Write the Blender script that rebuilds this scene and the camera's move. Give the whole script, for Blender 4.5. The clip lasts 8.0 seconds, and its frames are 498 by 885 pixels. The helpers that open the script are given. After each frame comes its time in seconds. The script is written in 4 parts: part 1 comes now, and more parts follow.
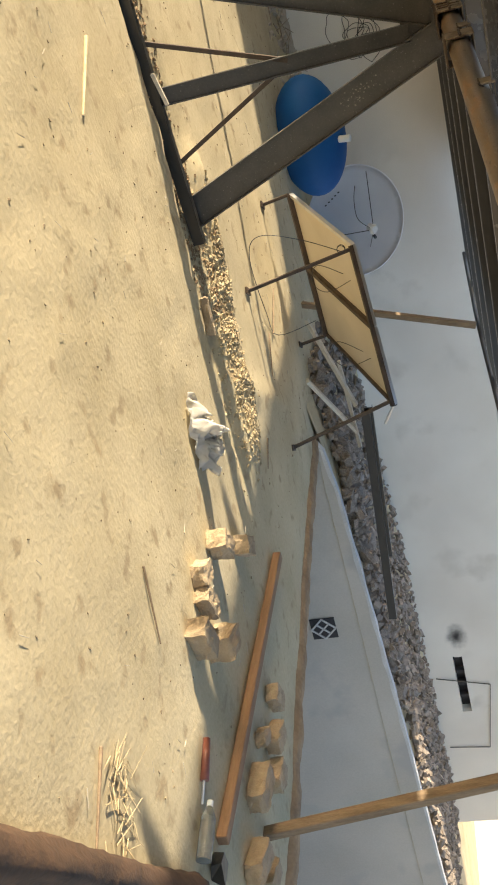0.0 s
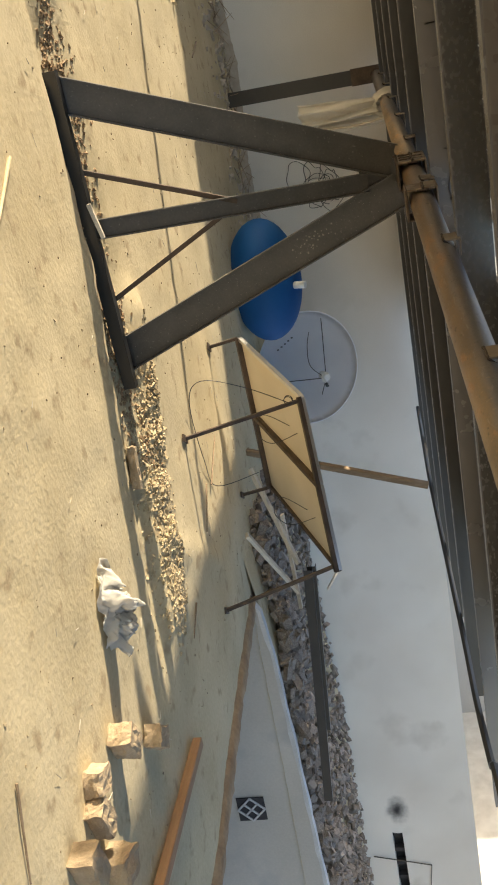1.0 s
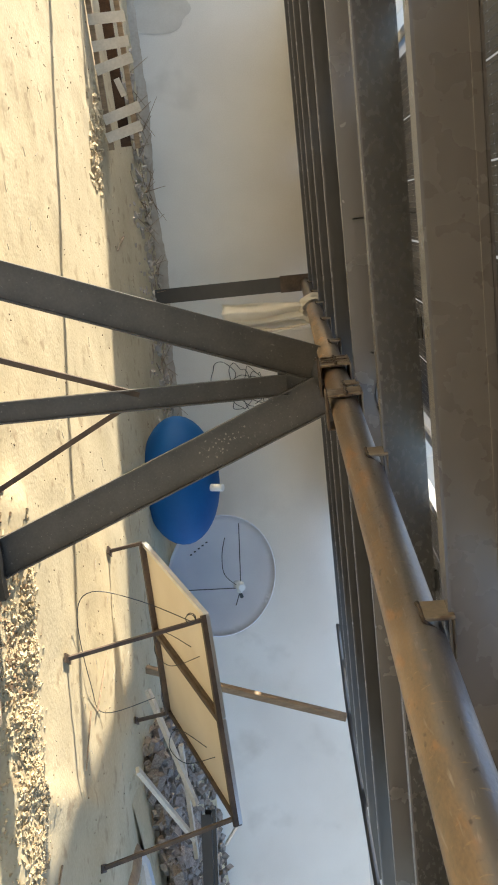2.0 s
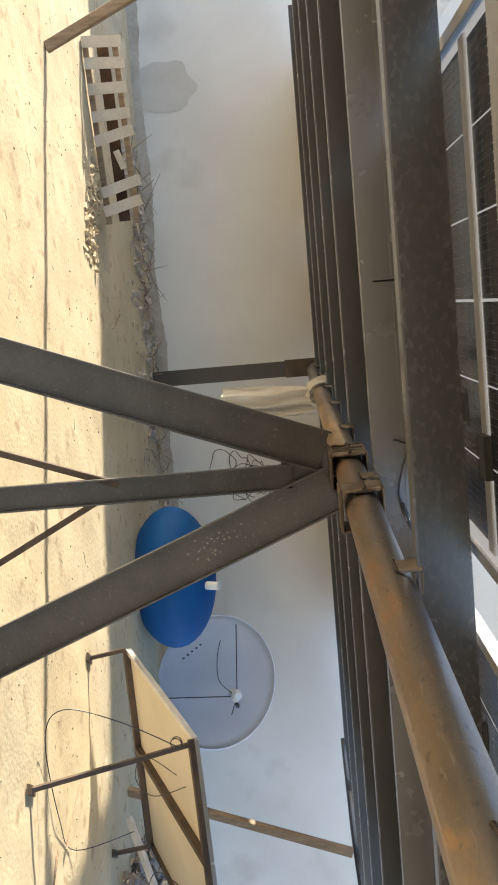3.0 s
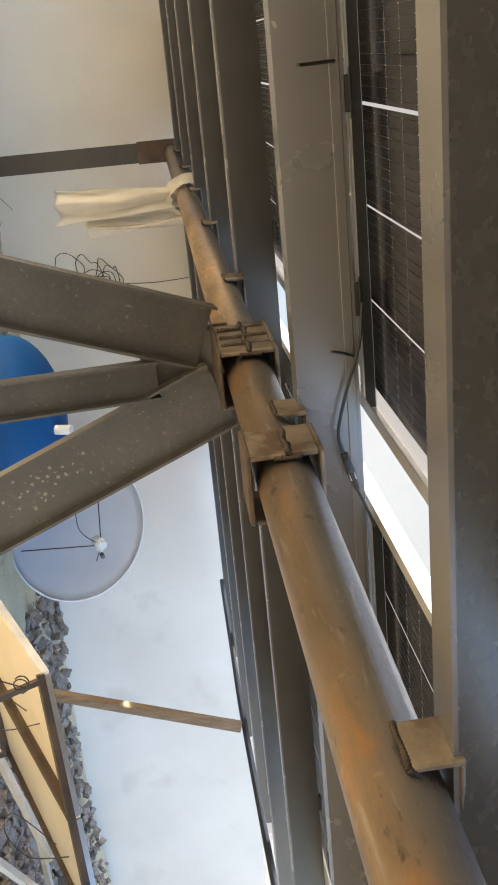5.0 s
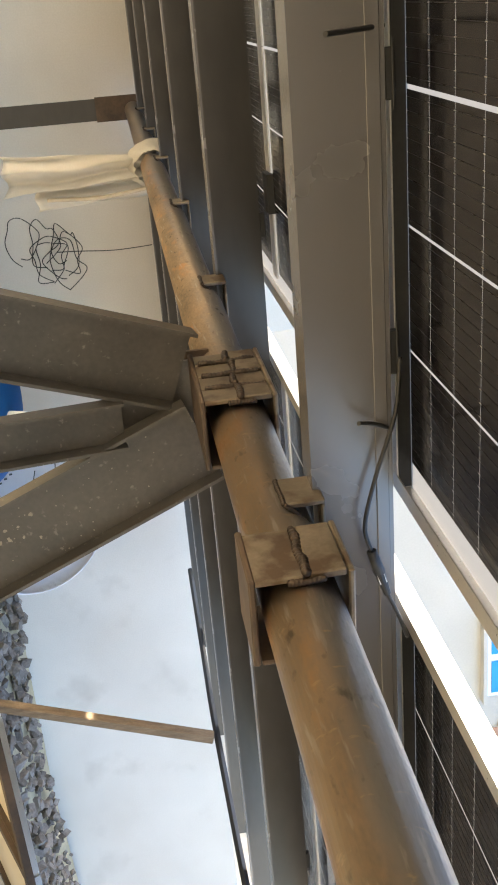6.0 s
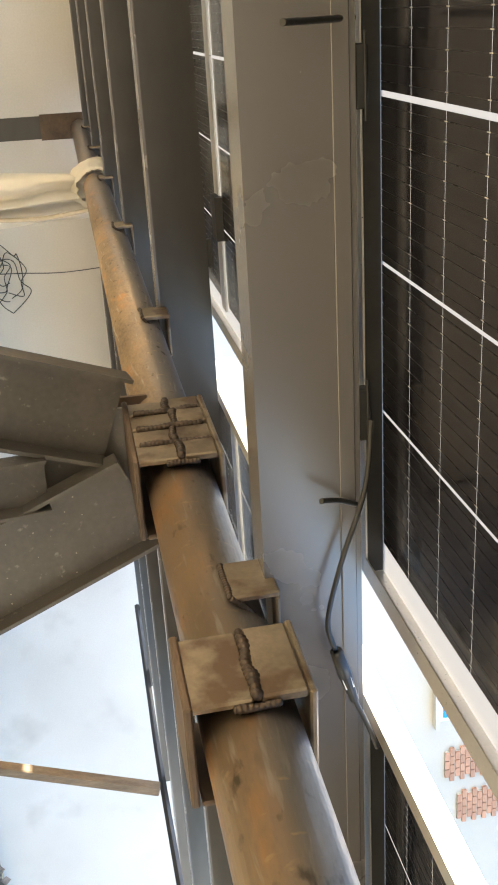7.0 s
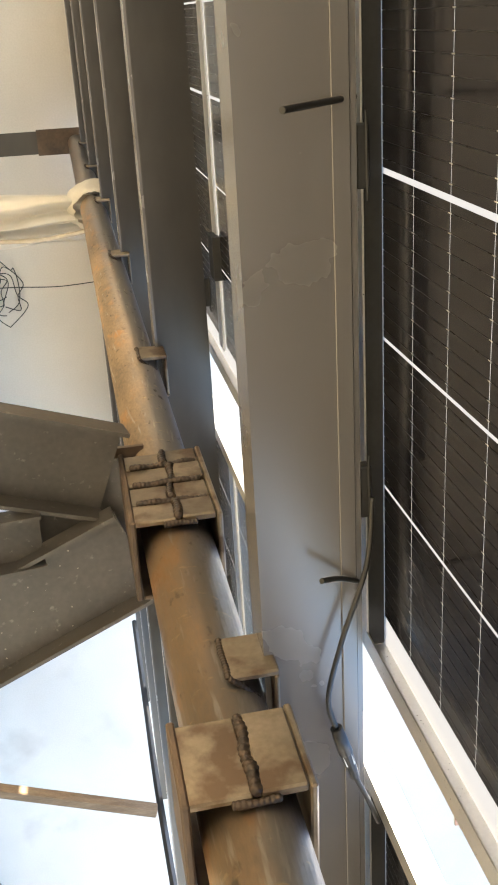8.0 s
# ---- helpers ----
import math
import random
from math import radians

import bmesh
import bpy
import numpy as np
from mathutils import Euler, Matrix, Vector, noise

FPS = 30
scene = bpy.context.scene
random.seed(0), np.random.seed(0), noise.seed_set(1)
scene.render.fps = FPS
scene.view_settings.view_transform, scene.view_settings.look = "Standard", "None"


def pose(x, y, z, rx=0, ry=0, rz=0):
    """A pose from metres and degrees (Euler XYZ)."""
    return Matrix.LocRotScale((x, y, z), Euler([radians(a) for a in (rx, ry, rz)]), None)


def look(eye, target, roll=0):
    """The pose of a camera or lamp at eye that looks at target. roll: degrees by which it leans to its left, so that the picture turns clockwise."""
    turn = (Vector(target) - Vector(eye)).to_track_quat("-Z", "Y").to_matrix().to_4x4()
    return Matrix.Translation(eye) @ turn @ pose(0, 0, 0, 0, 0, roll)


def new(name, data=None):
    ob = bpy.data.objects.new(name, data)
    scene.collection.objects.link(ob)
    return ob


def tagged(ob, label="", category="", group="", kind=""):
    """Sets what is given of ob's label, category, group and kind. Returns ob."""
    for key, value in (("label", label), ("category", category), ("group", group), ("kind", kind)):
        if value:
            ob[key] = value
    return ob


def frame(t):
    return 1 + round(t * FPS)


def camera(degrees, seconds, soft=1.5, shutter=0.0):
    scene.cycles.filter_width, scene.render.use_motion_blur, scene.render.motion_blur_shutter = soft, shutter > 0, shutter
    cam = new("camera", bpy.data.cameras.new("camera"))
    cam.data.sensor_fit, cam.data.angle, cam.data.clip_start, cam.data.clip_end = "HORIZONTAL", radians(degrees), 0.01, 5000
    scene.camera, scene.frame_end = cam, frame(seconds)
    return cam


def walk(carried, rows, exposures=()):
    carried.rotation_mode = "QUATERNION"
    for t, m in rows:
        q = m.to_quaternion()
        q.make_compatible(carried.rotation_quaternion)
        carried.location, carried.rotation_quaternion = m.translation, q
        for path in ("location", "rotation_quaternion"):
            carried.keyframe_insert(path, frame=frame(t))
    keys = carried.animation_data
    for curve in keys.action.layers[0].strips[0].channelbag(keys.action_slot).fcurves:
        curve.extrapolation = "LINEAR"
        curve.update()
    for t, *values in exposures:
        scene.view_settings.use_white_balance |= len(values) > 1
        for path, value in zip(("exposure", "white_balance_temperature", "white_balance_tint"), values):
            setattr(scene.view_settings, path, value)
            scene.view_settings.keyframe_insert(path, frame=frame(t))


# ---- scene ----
cam = camera(29.6, 8.0, soft=1.9)
PATH = [
    (0, (0.604, 0.048, 1.477), (1.505, 1.771, 1.007), 81.1),
    (0.5, (0.642, 0.367, 1.464), (1.342, 2.201, 1.079), 81.8),
    (1, (0.716, 0.703, 1.482), (1.391, 2.556, 1.151), 82.9),
    (1.5, (0.719, 1.057, 1.505), (1.329, 2.952, 1.321), 81.7),
    (2, (0.816, 1.405, 1.532), (1.115, 3.378, 1.4), 84.8),
    (2.2, (0.846, 1.523, 1.529), (1.034, 3.508, 1.378), 85.9),
    (3.5, (0.868, 2.404, 1.491), (0.973, 4.398, 1.374), 85.4),
    (4, (0.784, 2.762, 1.47), (1.016, 4.748, 1.443), 84.5),
    (4.5, (0.728, 3.11, 1.506), (1.195, 5.053, 1.593), 83.7),
    (5.8, (0.578, 3.867, 1.508), (1.29, 5.731, 1.653), 82.8),
    (6, (0.593, 3.959, 1.509), (1.308, 5.817, 1.698), 82.8),
    (6.5, (0.636, 4.13, 1.54), (1.314, 5.989, 1.831), 83.2),
    (7, (0.617, 4.216, 1.558), (1.297, 6.073, 1.852), 83.1),
    (7.5, (0.562, 4.261, 1.573), (1.241, 6.119, 1.868), 83.1),
    (8, (0.542, 4.268, 1.571), (1.216, 6.127, 1.871), 83.1),
]
EXPOSURES = [(0, 1.34, 6500, 10), (0.5, 1.22, 6500, 10), (1, 1.26, 6400, 10), (2, 1.82, 5850, 10), (3.5, 1.98, 5900, 13), (4.5, 2.42, 6050, 13), (6, 2.48, 6080, 12), (7, 2.80, 6050, 11), (8, 2.98, 6000, 11)]
walk(cam, [(t, look(eye, target, roll)) for t, eye, target, roll in PATH], EXPOSURES)

# ---- world, sun ----
SUN_EL, SUN_TURN = 16.2, 16.7   # elevation; the light runs along +x, swung this far towards -y
world = bpy.data.worlds.new("world")
scene.world = world
world.use_nodes = True
_wn = world.node_tree.nodes
_sky = _wn.new("ShaderNodeTexSky")
_sky.sky_type, _sky.sun_disc = "NISHITA", False
_sky.sun_elevation, _sky.sun_rotation = radians(SUN_EL), radians(270 + SUN_TURN)
_sky.dust_density, _sky.ozone_density = 2.2, 1.15
_wn["Background"].inputs["Strength"].default_value = 0.15
world.node_tree.links.new(_sky.outputs["Color"], _wn["Background"].inputs["Color"])
sun = new("sun", bpy.data.lights.new("sun", "SUN"))
sun.data.energy, sun.data.angle, sun.data.color = 4.4, radians(0.6), (1.0, 0.87, 0.66)
_d = Vector((math.cos(radians(SUN_TURN)), -math.sin(radians(SUN_TURN)), -math.tan(radians(SUN_EL))))
sun.matrix_world = look((0, 0, 20), Vector((0, 0, 20)) + _d)


# ---- materials ----
def mat(name, a, b, rough=0.8, metal=0.0, grain=60.0, patch=2.5, bump=0.3, spread=0.0, spot=None, spot_scale=9.0, spot_edge=0.62, stretch=(1, 1, 1), bump_dist=0.004, clip=0.34, wear=0.11):
    """Two-scale noise between colours a and b, optional spots of a third colour, fine relief; spread varies pieces."""
    m = bpy.data.materials.new(name)
    m.use_nodes = True
    n, l = m.node_tree.nodes, m.node_tree.links
    p = n["Principled BSDF"]
    co = n.new("ShaderNodeTexCoord")
    mp = n.new("ShaderNodeMapping")
    mp.inputs["Scale"].default_value = stretch
    l.new(co.outputs["Object"], mp.inputs["Vector"])
    big, small = n.new("ShaderNodeTexNoise"), n.new("ShaderNodeTexNoise")
    big.inputs["Scale"].default_value, big.inputs["Detail"].default_value = patch, 5
    small.inputs["Scale"].default_value, small.inputs["Detail"].default_value = grain, 4
    for t in (big, small):
        l.new(mp.outputs["Vector"], t.inputs["Vector"])
    mixf = n.new("ShaderNodeMix")
    mixf.inputs["Factor"].default_value = 0.35
    l.new(big.outputs["Fac"], mixf.inputs["A"])
    l.new(small.outputs["Fac"], mixf.inputs["B"])
    ramp = n.new("ShaderNodeValToRGB")
    ramp.color_ramp.elements[0].position, ramp.color_ramp.elements[1].position = clip, 1 - clip
    ramp.color_ramp.elements[0].color, ramp.color_ramp.elements[1].color = (*a, 1), (*b, 1)
    l.new(mixf.outputs["Result"], ramp.inputs["Fac"])
    col = ramp.outputs["Color"]
    if spot:
        sn = n.new("ShaderNodeTexNoise")
        sn.inputs["Scale"].default_value, sn.inputs["Detail"].default_value = spot_scale, 6
        l.new(mp.outputs["Vector"], sn.inputs["Vector"])
        sr = n.new("ShaderNodeValToRGB")
        sr.color_ramp.elements[0].position, sr.color_ramp.elements[1].position = spot_edge - 0.06, spot_edge + 0.05
        l.new(sn.outputs["Fac"], sr.inputs["Fac"])
        mx = n.new("ShaderNodeMix")
        mx.data_type = "RGBA"
        l.new(sr.outputs["Color"], mx.inputs["Factor"])
        l.new(col, mx.inputs["A"])
        mx.inputs["B"].default_value = (*spot, 1)
        col = mx.outputs["Result"]
    if spread:
        info, geo = n.new("ShaderNodeObjectInfo"), n.new("ShaderNodeNewGeometry")
        add = n.new("ShaderNodeMath")
        l.new(info.outputs["Random"], add.inputs[0])
        l.new(geo.outputs["Random Per Island"], add.inputs[1])
        rng = n.new("ShaderNodeMapRange")
        rng.inputs["From Max"].default_value = 2.0
        rng.inputs["To Min"].default_value, rng.inputs["To Max"].default_value = 1 - spread, 1 + spread
        l.new(add.outputs[0], rng.inputs["Value"])
        hs = n.new("ShaderNodeHueSaturation")
        l.new(col, hs.inputs["Color"])
        l.new(rng.outputs["Result"], hs.inputs["Value"])
        col = hs.outputs["Color"]
    l.new(col, p.inputs["Base Color"])
    rr = n.new("ShaderNodeMapRange")
    rr.inputs["To Min"].default_value, rr.inputs["To Max"].default_value = max(0.05, rough - wear), min(1.0, rough + wear)
    l.new(small.outputs["Fac"], rr.inputs["Value"])
    l.new(rr.outputs["Result"], p.inputs["Roughness"])
    p.inputs["Metallic"].default_value = metal
    if bump:
        bp = n.new("ShaderNodeBump")
        bp.inputs["Strength"].default_value, bp.inputs["Distance"].default_value = bump, bump_dist
        l.new(mixf.outputs["Result"], bp.inputs["Height"])
        l.new(bp.outputs["Normal"], p.inputs["Normal"])
    return m


M_SAND = mat("sand", (0.435, 0.352, 0.205), (0.585, 0.490, 0.312), 0.95, grain=38, patch=1.6, bump=0.5, spot=(0.37, 0.283, 0.165), spot_scale=7, spot_edge=0.64, bump_dist=0.02)
M_MUD = mat("mud", (0.20, 0.13, 0.07), (0.36, 0.25, 0.14), 0.95, grain=30, patch=5, bump=1.0, bump_dist=0.02)
M_PLASTER = mat("plaster", (0.60, 0.558, 0.496), (0.72, 0.680, 0.618), 0.9, grain=80, patch=0.9, bump=0.25, spot=(0.56, 0.52, 0.46), spot_scale=1.1, spot_edge=0.66)
M_DIRT = mat("dirt_on_plaster", (0.33, 0.272, 0.205), (0.47, 0.405, 0.325), 0.92, grain=30, patch=5, bump=0.4)
M_STAIN = mat("damp_plaster", (0.47, 0.43, 0.37), (0.55, 0.51, 0.45), 0.85, grain=60, patch=4, bump=0.2)
M_SMOKE = mat("smoke_stain", (0.60, 0.558, 0.496), (0.72, 0.680, 0.618), 0.9, grain=80, patch=0.9, bump=0.25, spot=(0.56, 0.52, 0.46), spot_scale=1.1, spot_edge=0.66)


def add_burn(m, x, z):
    """Soot that thins out round the spot where the fire's smoke came out of the wall."""
    n, l = m.node_tree.nodes, m.node_tree.links
    p = n["Principled BSDF"]
    old = p.inputs["Base Color"].links[0].from_socket
    co, mp, ln, ns = n.new("ShaderNodeTexCoord"), n.new("ShaderNodeMapping"), n.new("ShaderNodeVectorMath"), n.new("ShaderNodeTexNoise")
    mp.inputs["Location"].default_value = (-x * 2.5, 0, -z * 3.6)
    mp.inputs["Scale"].default_value = (2.5, 0.0, 3.6)
    ln.operation = "LENGTH"
    l.new(co.outputs["Object"], mp.inputs["Vector"])
    l.new(mp.outputs["Vector"], ln.inputs[0])
    ns.inputs["Scale"].default_value, ns.inputs["Detail"].default_value = 9, 5
    l.new(co.outputs["Object"], ns.inputs["Vector"])
    mul = n.new("ShaderNodeMath")
    mul.operation = "MULTIPLY_ADD"
    l.new(ns.outputs["Fac"], mul.inputs[0])
    mul.inputs[1].default_value = 0.5
    l.new(ln.outputs["Value"], mul.inputs[2])
    ramp = n.new("ShaderNodeValToRGB")
    ramp.color_ramp.interpolation = "EASE"
    ramp.color_ramp.elements[0].position, ramp.color_ramp.elements[1].position = 0.30, 0.98
    ramp.color_ramp.elements[0].color, ramp.color_ramp.elements[1].color = (1, 1, 1, 1), (0, 0, 0, 1)
    l.new(mul.outputs[0], ramp.inputs["Fac"])
    mx = n.new("ShaderNodeMix")
    mx.data_type = "RGBA"
    l.new(ramp.outputs["Color"], mx.inputs["Factor"])
    l.new(old, mx.inputs["A"])
    mx.inputs["B"].default_value = (0.035, 0.032, 0.030, 1)
    l.new(mx.outputs["Result"], p.inputs["Base Color"])


add_burn(M_SMOKE, 10.86, 0.65)
M_SOOT_SHADE = mat("soot", (0.02, 0.02, 0.02), (0.06, 0.05, 0.05), 0.95, grain=30, patch=5)
M_CEMENT = mat("cement_plaster", (0.42, 0.385, 0.325), (0.52, 0.48, 0.415), 0.9, grain=50, patch=0.9, bump=0.2, spot=(0.40, 0.375, 0.335), spot_scale=1.6, spot_edge=0.62)
M_LIME = mat("limewash", (0.47, 0.455, 0.43), (0.63, 0.615, 0.59), 0.9, grain=40, patch=3, bump=0.5)
M_STEEL = mat("mill_steel", (0.030, 0.029, 0.028), (0.060, 0.057, 0.054), 0.33, metal=0.35, grain=24, patch=1.3, bump=0.03, stretch=(0.4, 1, 1), clip=0.22, wear=0.06)
M_STEEL_NEAR = mat("grey_mill_steel", (0.084, 0.081, 0.079), (0.100, 0.097, 0.095), 0.27, metal=0.6, grain=60, patch=2.2, bump=0.02, stretch=(0.6, 1, 1), clip=0.1, wear=0.03)
M_STEEL2 = mat("brown_primed_steel", (0.163, 0.156, 0.157), (0.169, 0.162, 0.163), 0.27, metal=0.40, grain=9, patch=1.1, bump=0.0, clip=0.05, wear=0.015)
# brown primer darkened to put the second purlin's weaker light into its colour
M_STEEL2_SHADED = mat("brown_primed_steel_shaded", (0.108, 0.096, 0.089), (0.128, 0.114, 0.106), 0.28, grain=12, patch=1.2, bump=0.03)
M_STRUT = mat("grey_primed_steel", (0.048, 0.043, 0.038), (0.090, 0.080, 0.070), 0.42, grain=90, patch=5, bump=0.10, spot=(0.17, 0.155, 0.135), spot_scale=70, spot_edge=0.70)
M_RUST = mat("rusty_pipe_steel", (0.125, 0.095, 0.066), (0.275, 0.190, 0.115), 0.36, metal=0.30, grain=190, patch=10, bump=0.35, spot=(0.30, 0.165, 0.070), spot_scale=21, spot_edge=0.62, stretch=(1, 0.35, 1))


def add_scale_sheen(m):
    """Grey mill scale along the crown of the pipe, its colour lightened to paint the highlight there, with a ragged
    lower edge and pale scratches.
    """
    n, l = m.node_tree.nodes, m.node_tree.links
    p = n["Principled BSDF"]
    old = p.inputs["Base Color"].links[0].from_socket
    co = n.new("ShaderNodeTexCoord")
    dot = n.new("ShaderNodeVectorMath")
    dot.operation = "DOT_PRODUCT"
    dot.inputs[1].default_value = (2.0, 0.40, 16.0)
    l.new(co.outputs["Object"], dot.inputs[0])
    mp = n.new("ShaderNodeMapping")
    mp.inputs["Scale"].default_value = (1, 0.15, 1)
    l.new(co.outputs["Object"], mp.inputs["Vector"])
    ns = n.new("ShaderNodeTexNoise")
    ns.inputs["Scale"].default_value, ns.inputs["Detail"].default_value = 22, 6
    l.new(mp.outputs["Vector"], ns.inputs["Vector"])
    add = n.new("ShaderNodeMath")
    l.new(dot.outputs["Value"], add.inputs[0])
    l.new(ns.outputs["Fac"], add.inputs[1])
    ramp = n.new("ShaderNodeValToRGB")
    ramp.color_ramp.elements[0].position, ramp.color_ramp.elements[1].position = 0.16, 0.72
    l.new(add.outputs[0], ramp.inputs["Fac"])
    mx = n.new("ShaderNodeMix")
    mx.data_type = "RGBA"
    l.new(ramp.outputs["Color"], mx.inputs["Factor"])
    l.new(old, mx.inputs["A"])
    # scale grey, lifted to carry the reflected highlight
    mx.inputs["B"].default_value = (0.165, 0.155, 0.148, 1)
    # pale scuffs and scratches, most of them along the pipe
    col = mx.outputs["Result"]
    for size, sc, lo, tint in ((90, (1, 0.06, 1), 0.66, (0.30, 0.27, 0.235, 1)), (34, (1, 2.2, 1), 0.70, (0.36, 0.27, 0.15, 1)), (60, (1, 0.5, 1), 0.68, (0.035, 0.026, 0.020, 1))):
        m2, n2, r2, x2 = n.new("ShaderNodeMapping"), n.new("ShaderNodeTexNoise"), n.new("ShaderNodeValToRGB"), n.new("ShaderNodeMix")
        m2.inputs["Scale"].default_value = sc
        m2.inputs["Location"].default_value = (lo, size, 0)
        n2.inputs["Scale"].default_value, n2.inputs["Detail"].default_value = size, 3
        r2.color_ramp.elements[0].position, r2.color_ramp.elements[1].position = lo - 0.05, lo + 0.06
        r2.color_ramp.elements[1].color = (0.75, 0.75, 0.75, 1)
        x2.data_type = "RGBA"
        x2.inputs["B"].default_value = tint
        l.new(co.outputs["Object"], m2.inputs["Vector"])
        l.new(m2.outputs["Vector"], n2.inputs["Vector"])
        l.new(n2.outputs["Fac"], r2.inputs["Fac"])
        l.new(r2.outputs["Color"], x2.inputs["Factor"])
        l.new(col, x2.inputs["A"])
        col = x2.outputs["Result"]
    l.new(col, p.inputs["Base Color"])


add_scale_sheen(M_RUST)
M_RUSTB = mat("rusty_angle", (0.050, 0.036, 0.027), (0.115, 0.078, 0.052), 0.6, metal=0.3, grain=60, patch=9, bump=0.4)
M_CUT = mat("cut_steel_block", (0.145, 0.112, 0.075), (0.255, 0.208, 0.148), 0.42, metal=0.5, grain=130, patch=14, bump=0.2, spot=(0.105, 0.070, 0.042), spot_scale=16, spot_edge=0.57, spread=0.25)
M_WELD = mat("weld_bead", (0.020, 0.017, 0.015), (0.075, 0.050, 0.034), 0.5, metal=0.5, grain=220, patch=70, bump=0.6)
M_ALU = mat("aluminium", (0.62, 0.60, 0.57), (0.75, 0.73, 0.70), 0.32, metal=0.85, grain=200, patch=8, bump=0.05)
M_WOOD = mat("rough_timber", (0.17, 0.115, 0.068), (0.31, 0.225, 0.140), 0.8, grain=40, patch=5, bump=0.5, stretch=(6, 6, 0.6))
M_BARK = mat("bark", (0.04, 0.022, 0.012), (0.10, 0.055, 0.03), 0.9, grain=50, patch=8, bump=1.0, bump_dist=0.01)
M_PLANK = mat("orange_timber", (0.22, 0.122, 0.062), (0.36, 0.215, 0.115), 0.8, grain=40, patch=4, bump=0.4, stretch=(6, 0.6, 6))
M_PALE = mat("weathered_slat", (0.45, 0.39, 0.30), (0.62, 0.55, 0.44), 0.85, grain=50, patch=5, bump=0.4)
M_BLUE = mat("blue_plastic", (0.007, 0.066, 0.22), (0.013, 0.098, 0.29), 0.62, grain=90, patch=3, bump=0.08)
M_BLUE.node_tree.nodes["Principled BSDF"].inputs["Specular IOR Level"].default_value = 0.2
M_DISH = mat("painted_dish", (0.62, 0.62, 0.66), (0.70, 0.70, 0.73), 0.42, grain=120, patch=3, bump=0.05)
M_WHITE = mat("white_plastic", (0.72, 0.72, 0.70), (0.82, 0.82, 0.80), 0.4, grain=80, patch=6, bump=0.05)
M_CLOTH = mat("cream_cloth", (0.73, 0.70, 0.635), (0.84, 0.81, 0.755), 0.95, grain=260, patch=8, bump=0.4)
M_BLACK = mat("black_rubber", (0.012, 0.012, 0.012), (0.03, 0.03, 0.03), 0.45, grain=150, patch=10, bump=0.1)
M_BRICK = mat("mud_brick", (0.29, 0.212, 0.130), (0.44, 0.338, 0.215), 0.94, grain=90, patch=11, bump=1.0, spread=0.22, bump_dist=0.012)
M_RUBBLE = mat("rubble", (0.105, 0.080, 0.060), (0.30, 0.250, 0.200), 0.92, grain=50, patch=7, bump=0.5, spread=0.5)
M_CHIP = mat("earth_chips", (0.24, 0.17, 0.095), (0.50, 0.40, 0.25), 0.95, grain=60, patch=9, bump=0.4, spread=0.4)
M_GRAVEL = mat("gravel", (0.42, 0.32, 0.18), (0.60, 0.485, 0.30), 0.92, grain=60, patch=9, bump=0.4, spread=0.22)
M_BACK = mat("panel_backsheet", (0.66, 0.58, 0.44), (0.74, 0.66, 0.52), 0.55, grain=100, patch=2, bump=0.05)
M_CELL = mat("solar_cell", (0.008, 0.008, 0.011), (0.014, 0.014, 0.018), 0.12, grain=30, patch=4, bump=0.0, spread=0.2)
M_GLASSY = mat("bottle_plastic", (0.26, 0.28, 0.27), (0.42, 0.44, 0.42), 0.18, grain=60, patch=12, bump=0.6)
M_GLASSY.node_tree.nodes["Principled BSDF"].inputs["Transmission Weight"].default_value = 0.65
M_HANDLE = mat("red_brown_handle", (0.16, 0.05, 0.035), (0.26, 0.09, 0.06), 0.4, grain=60, patch=9, bump=0.1)
M_FACADE = mat("facade_paint", (0.42, 0.415, 0.40), (0.50, 0.495, 0.48), 0.9, grain=20, patch=0.4, bump=0.1)
M_FBRICK = mat("facing_brick", (0.30, 0.165, 0.115), (0.42, 0.25, 0.18), 0.85, grain=20, patch=3, bump=0.3, spread=0.3)
M_BLUEGLASS = mat("blue_window_film", (0.01, 0.22, 0.55), (0.02, 0.28, 0.62), 0.12, grain=3, patch=0.6, bump=0.0)
M_FIELD = mat("dry_field", (0.34, 0.26, 0.15), (0.46, 0.36, 0.22), 0.95, grain=1.0, patch=0.05, bump=0.2)

# sheet between and over the cells: lets the sky's light through
M_FILM = bpy.data.materials.new("clear_film")
M_FILM.use_nodes = True
_n, _l = M_FILM.node_tree.nodes, M_FILM.node_tree.links
_mx, _tr, _tl = _n.new("ShaderNodeMixShader"), _n.new("ShaderNodeBsdfTransparent"), _n.new("ShaderNodeBsdfTranslucent")
_mx.inputs["Fac"].default_value = 0.985
_tl.inputs["Color"].default_value = (0.40, 0.385, 0.36, 1)
_l.new(_tr.outputs[0], _mx.inputs[1])
_l.new(_tl.outputs[0], _mx.inputs[2])
_l.new(_mx.outputs[0], _n["Material Output"].inputs["Surface"])


# ---- building helpers ----
def thing(name, at, label="", category="", group="", kind=""):
    ob = new(name)
    ob.location = at
    ob.empty_display_size = 0.1
    return tagged(ob, label, category, group, kind)


def base_of(ob):
    v = Vector(ob.location)
    while ob.parent:
        ob = ob.parent
        v = v + ob.location
    return v


